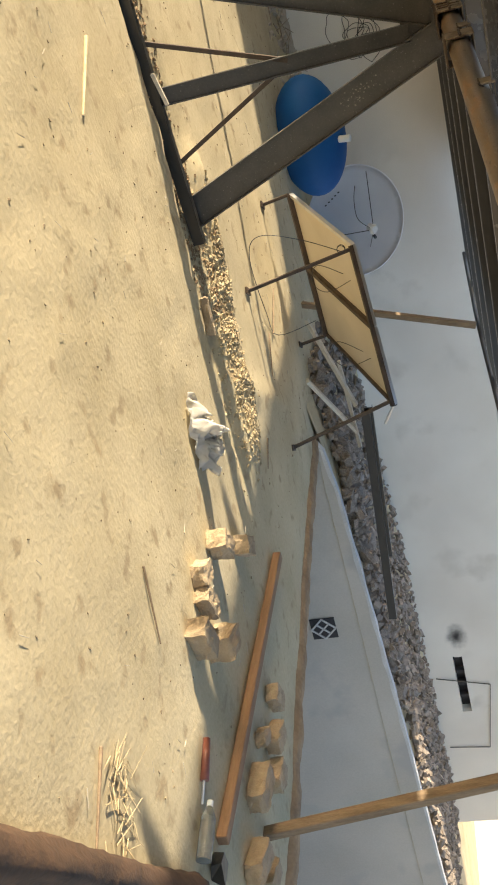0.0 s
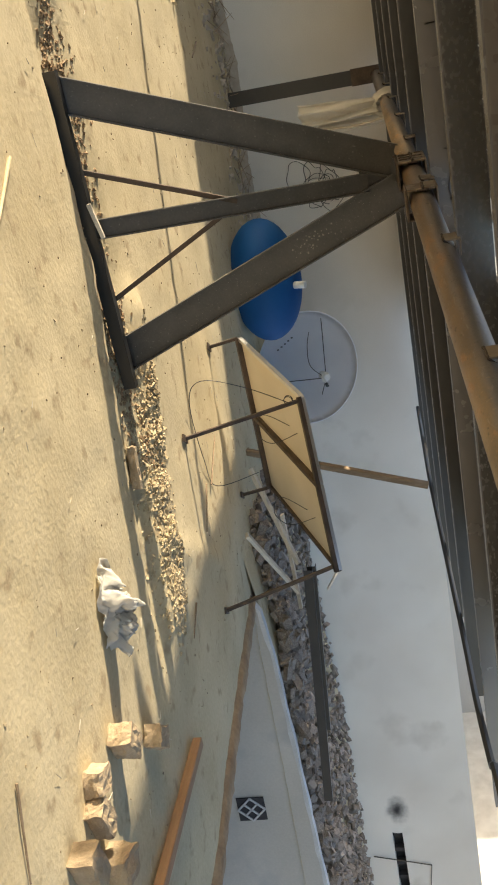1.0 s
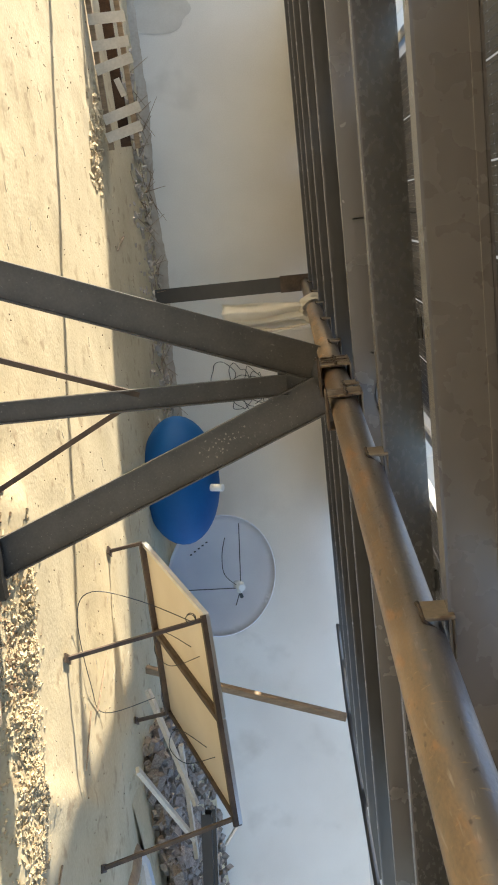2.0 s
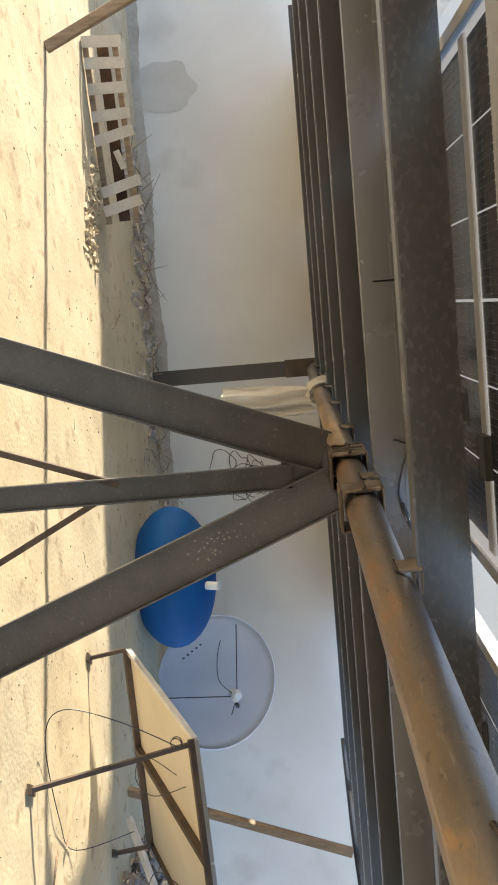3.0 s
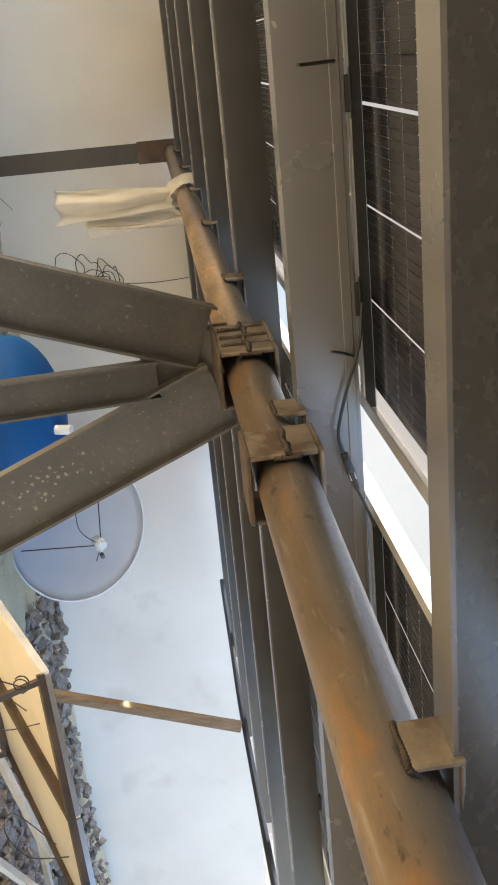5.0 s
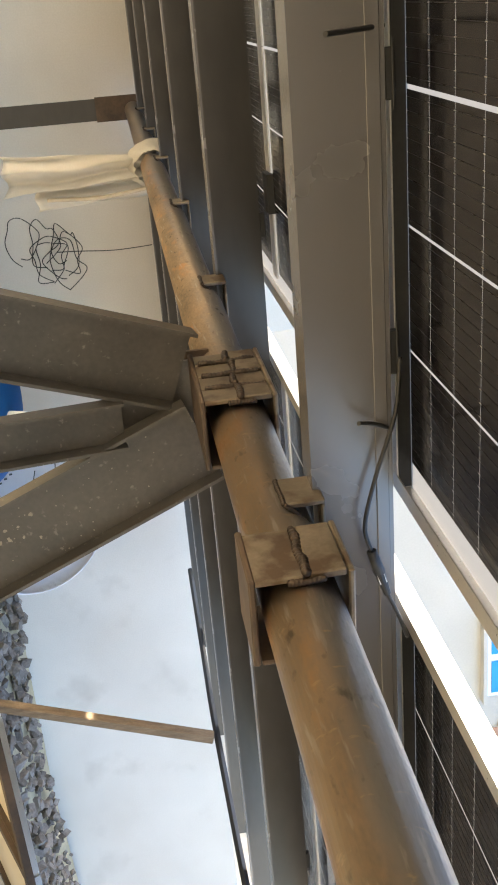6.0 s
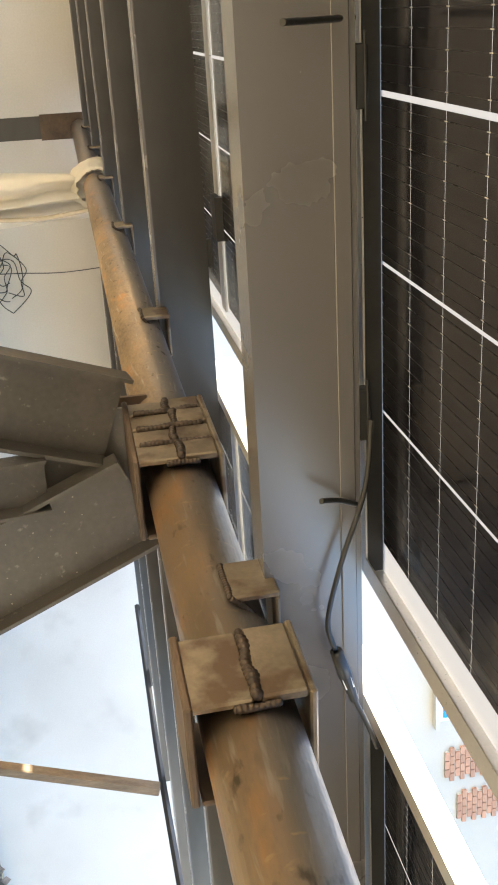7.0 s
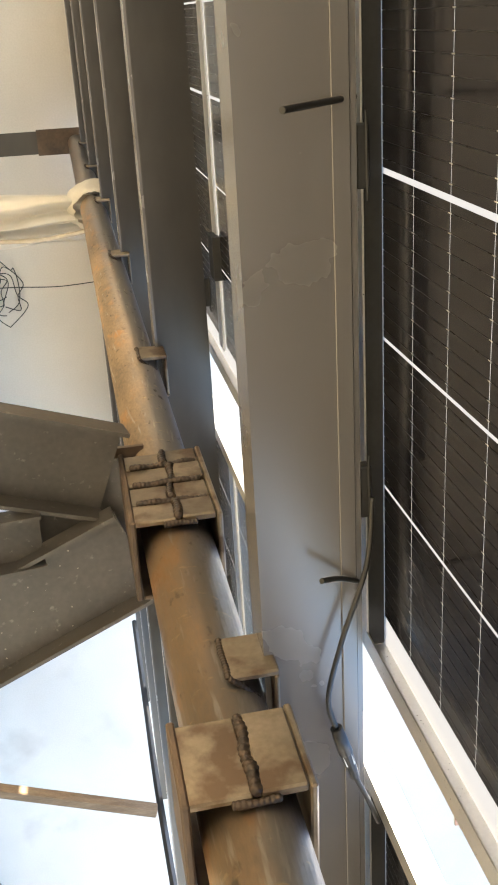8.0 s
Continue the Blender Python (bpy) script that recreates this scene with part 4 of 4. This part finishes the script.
def cloth_bundle():
    """Cream cloth wound round the pipe, its gathered ends hanging."""
    yc = 8.75
    t = thing("cloth_wrap", pipe_at(yc), "cream cotton cloth knotted round the rusty pipe and hanging down", "cloth")
    m = frame_on_pipe(yc)
    bm = bmesh.new()
    rings = []
    for i in range(40):
        q = 2 * math.pi * i / 40
        ring = []
        for k in range(9):
            v = k / 8
            r = 0.078 + 0.034 * math.sin(math.pi * v) + 0.022 * abs(noise.noise((math.cos(q) * 2, math.sin(q) * 2, v * 7)))
            ring.append(bm.verts.new(m @ Vector((r * math.cos(q), -0.09 + 0.18 * v + 0.02 * math.sin(q + 1), r * math.sin(q)))))
        rings.append(ring)
    for i in range(40):
        for k in range(8):
            bm.faces.new((rings[i][k], rings[(i + 1) % 40][k], rings[(i + 1) % 40][k + 1], rings[i][k + 1]))
    bmesh.ops.solidify(bm, geom=bm.faces, thickness=0.006)
    part("wrap", bm, M_CLOTH, t, "gathered turns of cloth", True)
    c = pipe_at(yc)
    for seed, x0, x1, dy, ln in ((1.0, -0.10, 0.09, -0.06, 0.74), (5.0, 0.02, 0.18, 0.02, 0.60)):
        bm = bmesh.new()
        g = []
        for i in range(49):
            u = i / 48
            row = []
            for k in range(25):
                v = k / 24
                w = 0.5 + 0.5 * v
                x = c.x + (x0 + x1) / 2 + (u - 0.5) * (x1 - x0) * w + 0.012 * noise.noise((u * 3, v * 3, seed))
                y = c.y + dy + (0.020 + 0.022 * v) * math.sin(u * 9.5 + 1.5 * noise.noise((v * 2, seed, 0)) + seed) + 0.015 * noise.noise((u * 5, v * 4, seed + 3))
                z = c.z + 0.03 - ln * v * (1 + 0.10 * noise.noise((u * 2.2, 0, seed + 7)))
                row.append(bm.verts.new((x, y, z)))
            g.append(row)
        for i in range(48):
            for k in range(24):
                bm.faces.new((g[i][k], g[i + 1][k], g[i + 1][k + 1], g[i][k + 1]))
        bmesh.ops.solidify(bm, geom=bm.faces, thickness=0.005)
        part("hanging_end", bm, M_CLOTH, t, "gathered hanging end of the cloth", True)
    part("cord", tube([c + Vector((0.10, -0.02, 0.02)), c + Vector((0.13, -0.03, -0.25)), c + Vector((0.12, -0.02, -0.52))], 0.010), M_PALE, t, "thin brown cord hanging beside the cloth", True)


cloth_bundle()

rng = random.Random(21)
tangle = thing("wire_tangle", (1.5, 11.9, 0.6), "tangle of thin dark wires hanging on the plastered wall", "wire")
for k in range(7):
    cx, cz = rng.uniform(1.62, 1.92), rng.uniform(0.40, 0.95)
    part("wire", tube([(cx + 0.2 * rng.uniform(0.5, 1.2) * math.cos(q), 11.90 + 0.03 * math.sin(q * 2), cz + 0.16 * rng.uniform(0.5, 1.2) * math.sin(q)) for q in [0.7 * i for i in range(10)]], 0.004, None, 5), M_BLACK, tangle)
bm = tube([(1.78, 11.92, 0.88), (1.79, 11.93, 1.05), (1.81, 11.92, 1.35), (1.80, 11.93, 1.66)], 0.004, None, 5)
part("wall_wire", bm, M_BLACK, None, "thin dark wire along the plastered wall", category="wire")
bm = bar((11.7, 11.93, 0.2), (11.92, 11.93, 1.05), 0.012, 0.012)
bar((11.92, 11.93, 1.05), (13.34, 11.93, 0.87), 0.012, 0.012, (0, 0, 1), bm)
bar((13.34, 11.93, 0.87), (13.28, 11.93, 0.2), 0.012, 0.012, (0, 1, 0), bm)
part("wall_conduit", bm, M_STEEL, None, "thin bent conduit on the plastered wall", category="conduit")

# timber props
for a, b, w in (((3.734, 8.75, 0.0), (4.20, 8.575, 1.612), 0.068), ((4.86, 3.51, 0.0), (4.60, 3.63, 1.74), 0.072)):
    t = thing("timber_prop", a, "rough brown timber prop standing under the canopy rail", "prop", "timber props")
    part("shaft", bar(a, b, w, w * 0.8, (0, 1, 0), bevel=0.006), M_WOOD, t)

# steel joists lying on the rubble
for k, (a, b) in enumerate((((4.60, 7.95, 0.49), (7.05, 7.90, 0.32)), ((4.60, 8.02, 0.515), (6.3, 7.98, 0.405)))):
    t = thing("steel_joist", a, "dark steel channel joist lying on the rubble", "joist", "joists on the rubble")
    z = (Vector(b) - Vector(a)).normalized()
    up = Vector((0, 0, 1)) - z * z.z
    up.normalize()
    for nm, w, d, o in (("web", 0.08, 0.006, 0.0), ("top_flange", 0.006, 0.05, 0.037), ("bottom_flange", 0.006, 0.05, -0.037)):
        off = up * o + Vector((0, 0.030 if o else 0.0, 0))
        part(nm, bar(Vector(a) + off, Vector(b) + off, w if o == 0 else 0.006, d, up), M_STEEL, t)


# ---- rubble on the platform ----
def rubble():
    rng = random.Random(7)
    heap = thing("rubble_heap", (7, 9, 0), "heap of broken brick and stone behind the court wall", "rubble")
    top = lambda x, y: -0.03 + min(1, max(0, (x - 3.6) / 1.6)) * (0.21 - 0.13 * max(0, min(1, (y - 8.0) / 1.2)) + 0.10 * min(1, max(0, (x - 6.8) / 1.5)))
    xs = [3.4 + 0.5 * i for i in range(23)]
    ys = [7.72 + 0.42 * j for j in range(11)]
    bm = bmesh.new()
    g = [[bm.verts.new((x, y, top(x, y) - 0.07)) for y in ys] for x in xs]
    for i in range(len(xs) - 1):
        for j in range(len(ys) - 1):
            bm.faces.new((g[i][j], g[i + 1][j], g[i + 1][j + 1], g[i][j + 1]))
    part("earth_fill", bm, M_SAND, heap)
    rest = bmesh.new()
    shapes = []
    for k in range(8):
        b = chunk(rng, 1.0, Matrix(), None)
        me = bpy.data.meshes.new("broken_brick")
        b.to_mesh(me)
        b.free()
        me.materials.append(M_RUBBLE)
        shapes.append(me)
    for k in range(300):
        x = rng.uniform(4.2, 8.0)
        y = 7.78 + max(0.0, 0.36 * (5.6 - x)) + 1.9 * rng.random() ** 1.6
        s = rng.uniform(0.05, 0.125)
        ob = new("broken_brick", rng.choice(shapes))
        ob.parent = heap
        ob.matrix_basis = Matrix.Translation(Vector((x, y, top(x, y) + rng.uniform(-0.06, 0.05))) - heap.location) @ Euler((rng.uniform(-0.6, 0.6), rng.uniform(-0.6, 0.6), rng.uniform(0, 6.3))).to_matrix().to_4x4() @ Matrix.Diagonal((s, s, s, 1))
    for k in range(4200):
        x = rng.uniform(4.2, 14.0)
        y = 7.78 + max(0.0, 0.36 * (5.6 - x)) + 3.7 * rng.random() ** 1.15
        s = rng.uniform(0.03, 0.09) if x > 7 else rng.uniform(0.04, 0.10)
        chunk(rng, s, Matrix.Translation((x, y, top(x, y) + rng.uniform(-0.06, 0.04))) @ Euler((rng.uniform(-0.7, 0.7), rng.uniform(-0.7, 0.7), rng.uniform(0, 6.3))).to_matrix().to_4x4(), rest)
    part("loose_rubble", rest, M_RUBBLE, heap, kind="stuff")


rubble()
rng = random.Random(31)
for a, b in (((3.75, 8.35, 0.08), (4.6, 8.1, 0.40)), ((4.1, 7.75, 0.06), (4.85, 8.05, 0.36)), ((4.2, 8.3, 0.30), (5.1, 8.2, 0.34))):
    part("offcut", bar(a, b, 0.03, 0.06, (rng.uniform(-1, 1), 0, 1)), M_PALE, None, "pale weathered batten on the rubble", category="batten", group="battens on the rubble")

# ---- things on the earth ----
bm = bar((4.22, 5.25, 0.034), (4.18, 2.93, 0.034), 0.055, 0.062, (0, 0, 1), bevel=0.004)
part("timber_beam", bm, M_PLANK, None, "long orange-brown timber beam lying on the earth", category="timber")


def brick(x, y, rz, sx=0.22, sy=0.11, h=0.09, label="worn tan mud brick lying on the earth", tip=0, z=0.0):
    rng = random.Random(int(x * 997 + y * 131))
    b = bmesh.new()
    bmesh.ops.create_cube(b, size=1.0)
    bmesh.ops.subdivide_edges(b, edges=b.edges, cuts=5, use_grid_fill=True)
    bmesh.ops.scale(b, verts=b.verts, vec=(sx, sy, h))
    for v in b.verts:
        q = v.co * 22 + Vector((x * 7, y * 7, 0))
        v.co += Vector((noise.noise(q), noise.noise(q + Vector((9, 0, 0))), noise.noise(q + Vector((0, 9, 0))))) * 0.012 + Vector((noise.noise(q * 2.7), noise.noise(q * 2.7 + Vector((4, 0, 0))), noise.noise(q * 2.7 + Vector((0, 4, 0))))) * 0.006
        k = sum(abs(c) / s > 0.46 for c, s in zip(v.co, (sx, sy, h)))
        if k >= 2:
            v.co *= 0.95
    bmesh.ops.transform(b, matrix=pose(x, y, z + h / 2 + 0.004, tip, 0, rz), verts=b.verts)
    part("mud_brick", b, M_BRICK, None, label, False, category="brick", group="bricks on the earth")


for row in ((3.31, 4.11, 30, 0.20, 0.13, 0.13), (3.64, 4.56, 50, 0.20, 0.13, 0.10), (3.23, 3.76, 70, 0.16, 0.12, 0.09), (3.37, 3.70, 20, 0.22, 0.12, 0.09), (3.40, 3.46, 15, 0.24, 0.13, 0.12), (3.62, 3.68, 75, 0.22, 0.15, 0.15),
            (4.58, 4.27, 20, 0.20, 0.13, 0.09), (4.68, 4.05, 80, 0.24, 0.12, 0.10), (4.50, 3.88, 60, 0.16, 0.10, 0.07), (4.52, 3.54, 85, 0.30, 0.15, 0.12), (4.78, 3.85, 80, 0.24, 0.12, 0.10), (4.68, 3.20, 70, 0.30, 0.14, 0.11), (4.95, 3.30, 75, 0.24, 0.12, 0.09), (4.93, 3.95, 70, 0.2, 0.1, 0.06)):
    brick(*row[:3], row[3] * 0.88, row[4] * 0.88, row[5] * 0.88)
brick(2.50, 5.42, -12, 0.24, 0.05, 0.05, "pale perforated concrete block half sunk in the earth", z=-0.05)


def rag(x, y, w, d, h, seed, rz):
    bm = bmesh.new()
    nx = 46
    g = []
    for i in range(nx + 1):
        col = []
        for j in range(nx + 1):
            u, v = i / nx * 2 - 1, j / nx * 2 - 1
            u, v = u * math.sqrt(1 - v * v / 2), v * math.sqrt(1 - u * u / 2)
            r = math.hypot(u, v)
            edge = 1 + 0.35 * noise.noise((u * 1.7, v * 1.7, seed))
            f = max(0.0, 1 - (r / edge) ** 3)
            fold = abs(noise.noise((u * 2.6, v * 2.6, seed + 4))) * 1.3 + abs(noise.noise((u * 6, v * 6, seed + 9))) * 0.9
            z = h * f * (0.25 + fold) + 0.006
            col.append(bm.verts.new(pose(x, y, 0, 0, 0, rz) @ Vector((u * w * edge / 2 + 0.05 * noise.noise((v * 3, z * 9, seed)), v * d * edge / 2 + 0.05 * noise.noise((u * 3, z * 9, seed + 2)), z))))
        g.append(col)
    for i in range(nx):
        for j in range(nx):
            bm.faces.new((g[i][j], g[i + 1][j], g[i + 1][j + 1], g[i][j + 1]))
    bmesh.ops.solidify(bm, geom=bm.faces, thickness=0.004)
    part("crumpled_cloth", bm, M_CLOTH, None, "crumpled cream rag lying on the sunlit earth", True, category="cloth")


rag(2.79, 4.41, 0.42, 0.17, 0.13, 2.0, -14)


def bottle_and_trowel():
    t = thing("plastic_bottle", (3.95, 2.82, 0), "crumpled clear plastic bottle lying beside the timber", "bottle")
    a, b = Vector((3.99, 2.68, 0.04)), Vector((3.93, 2.95, 0.04))
    bm = rod(a, a.lerp(b, 0.7), 0.036, None, 0.036, 18)
    rod(a.lerp(b, 0.7), a.lerp(b, 0.9), 0.036, bm, 0.014, 18)
    part("bottle_body", bm, M_GLASSY, t, smooth=False)
    part("bottle_cap", rod(a.lerp(b, 0.9), b, 0.015, seg=14), M_WHITE, t, "white cap")
    h = thing("hand_tool", (3.83, 3.07, 0), "hand tool with a red-brown handle lying on the earth", "tool")
    part("handle", rod((3.77, 3.18, 0.025), (3.85, 3.00, 0.025), 0.018, None, 0.022, 14), M_HANDLE, h, "smooth red-brown handle", True)
    part("blade", rod((3.85, 3.00, 0.022), (3.90, 2.91, 0.016), 0.007, seg=8), M_ALU, h, "steel shank")
    s = thing("black_shoe", (4.19, 2.78, 0), "dark crushed rubber scrap at the end of the timber", "scrap")
    part("scrap_body", chunk(random.Random(2), 0.12, pose(4.20, 2.80, 0.035, 5, 8, 70), None, 0.5), M_BLACK, s)


bottle_and_trowel()



def log():
    bm = bmesh.new()
    m = along((2.1, 1.33, 0.03), (4.0, 2.52, 0.03))
    rings = []
    for i in range(41):
        s = 2.24 * i / 40
        rings.append([bm.verts.new(m @ Vector((math.cos(q) * r, math.sin(q) * r, s))) for q in [2 * math.pi * k / 18 for k in range(18)] for r in [0.075 + 0.02 * noise.noise((math.cos(q) * 2, math.sin(q) * 2, s * 3)) + 0.012 * noise.noise((math.cos(q) * 7, math.sin(q) * 7, s * 12))]])
    for q, w in zip(rings, rings[1:]):
        for k in range(18):
            bm.faces.new((q[k], q[(k + 1) % 18], w[(k + 1) % 18], w[k]))
    bm.faces.new(rings[0][::-1])
    bm.faces.new(rings[-1])
    part("log", bm, M_BARK, None, "rough dark brown log lying on the earth", True, category="log")


log()

# sticks
for k, (a, b, r) in enumerate((((2.77, 3.21, 0.012), (3.11, 3.10, 0.012), 0.006), ((0.77, 4.64, 0.008), (1.06, 4.26, 0.008), 0.009), ((0.15, 10.0, 0.02), (0.29, 9.63, 0.02), 0.010), ((3.68, 5.95, 0.012), (3.80, 5.72, 0.012), 0.006), ((2.93, 2.35, 0.012), (3.12, 2.07, 0.012), 0.008), ((3.25, 6.9, 0.012), (3.5, 6.62, 0.012), 0.006), ((3.32, 7.05, 0.012), (3.1, 7.5, 0.012), 0.006))):
    part("stick", rod(a, b, r, None, r * 0.6, 7), M_GRAVEL if k == 1 else M_WOOD, None, "thin dry stick lying on the earth", category="stick", group="sticks on the earth")


def scatter(name, label, material, count, seed, pick, s0, s1, sink=0.3):
    rng = random.Random(seed)
    bm = bmesh.new()
    for k in range(count):
        x, y = pick(rng)
        s = rng.uniform(s0, s1)
        chunk(rng, s, Matrix.Translation((x, y, ground_z(x, y) + s * 0.1)) @ Euler((rng.uniform(-0.5, 0.5), rng.uniform(-0.5, 0.5), rng.uniform(0, 6.3))).to_matrix().to_4x4(), bm)
    part(name, bm, material, None, label, kind="stuff", category="stones")


def near_line(ax, ay, bx, by, w):
    def pick(rng):
        u = rng.random()
        return ax + u * (bx - ax) + rng.gauss(0, w), ay + u * (by - ay) + rng.gauss(0, w)
    return pick


scatter("gravel_strip", "loose gravel and sand lumps along a spoil strip", M_GRAVEL, 2600, 5, near_line(2.05, 5.95, 3.45, 5.45, 0.13), 0.004, 0.022)
scatter("gravel_edge", "small stones along the foot of the wall", M_DIRT, 500, 6, near_line(-1.5, 11.3, 3.0, 11.3, 0.22), 0.015, 0.07)
scatter("pebbles", "scattered pebbles and clods on the sandy earth", M_CHIP, 1300, 8, lambda r: (r.uniform(-3.5, 4.4), r.uniform(1.2, 10.5)), 0.003, 0.011)
scatter("trench_clods", "brown crumbs of dug earth in the trench under the trestle", M_MUD, 1300, 18, near_line(0.2, 5.74, 2.6, 5.62, 0.09), 0.005, 0.020)
scatter("bank_clods", "brown crumbs of dug earth at the end of the trestle", M_MUD, 160, 19, near_line(-0.3, 5.85, 0.4, 5.60, 0.07), 0.006, 0.028)

scatter("earth_clods", "clods of dug earth", M_GRAVEL, 260, 9, near_line(-0.9, 9.55, -0.25, 9.15, 0.09), 0.012, 0.05)


def twigs(name, label, count, seed, pick, ln, r, lift, material):
    """Loose dry twigs, strewn by pick."""
    rng = random.Random(seed)
    bm = bmesh.new()
    for k in range(count):
        x, y = pick(rng)
        q, e = rng.uniform(0, 6.3), rng.uniform(0, lift)
        l = rng.uniform(0.4, 1.0) * ln
        p = Vector((x, y, ground_z(x, y) + 0.012))
        rod(p, p + Vector((math.cos(q) * l, math.sin(q) * l, math.sin(e) * l)), r * rng.uniform(0.6, 1.2), bm, r * 0.4, 5)
    part(name, bm, material, None, label, kind="stuff", category="twigs")


twigs("dry_weeds", "clump of dry broken weeds on the earth", 60, 3, near_line(3.05, 2.45, 3.30, 2.20, 0.06), 0.14, 0.003, 0.5, M_GRAVEL)
twigs("dry_twigs", "dry twigs and litter along the wall's foot", 110, 4, near_line(-1.6, 11.35, 2.9, 11.35, 0.22), 0.35, 0.006, 0.7, M_WOOD)
twigs("straw", "scattered straw and chips on the earth", 260, 6, lambda r: (r.uniform(-2.5, 4.3), r.uniform(1.6, 10.0)), 0.07, 0.0022, 0.1, M_PALE)


# ---- house seen through the gap between the panels ----
def far_house():
    y = 26.0
    t = thing("neighbour_house", (18, y, 0), "tall pale plastered house with blue window panes and brick bands", "house")
    part("wall", box(36, 8, 17, pose(20, y + 4, 0)), M_FACADE, t)
    for x, z, w, h in ((16.5, 9.95, 2.6, 2.6),):
        f = part("window", box(w, 0.10, h, pose(x, y - 0.04, z)), M_ALU, t, "grey framed window")
        for k in (-1, 1):
            part("pane", box(w / 2 - 0.25, 0.06, h - 0.35, pose(x + k * w / 4, y - 0.09, z + 0.17)), M_BLUEGLASS, f, "blue window pane")
        part("sill", box(w + 0.3, 0.3, 0.12, pose(x, y - 0.12, z - 0.12)), M_FACADE, f)
    rng = random.Random(9)
    me = None
    for x0, z0, x1, z1 in ((18.95, 10.2, 19.85, 12.1), (20.55, 10.6, 21.45, 12.6)):
        p = part("brick_band", box(x1 - x0, 0.06, z1 - z0, pose((x0 + x1) / 2, y - 0.02, z0)), M_FACADE, t, "band of red facing brick")
        r, zz = 0, z0
        while zz < z1 - 0.05:
            xx = x0 - (0.15 if r % 2 else 0)
            while xx < x1:
                if me is None:
                    b = box(0.27, 0.06, 0.13)
                    me = bpy.data.meshes.new("brick")
                    b.to_mesh(me)
                    b.free()
                    me.materials.append(M_FBRICK)
                ob = new("brick", me)
                ob.parent = p
                ob.location = Vector((xx + 0.15, y - 0.055, zz)) - base_of(p)
                xx += 0.30
            zz += 0.16
            r += 1


far_house()
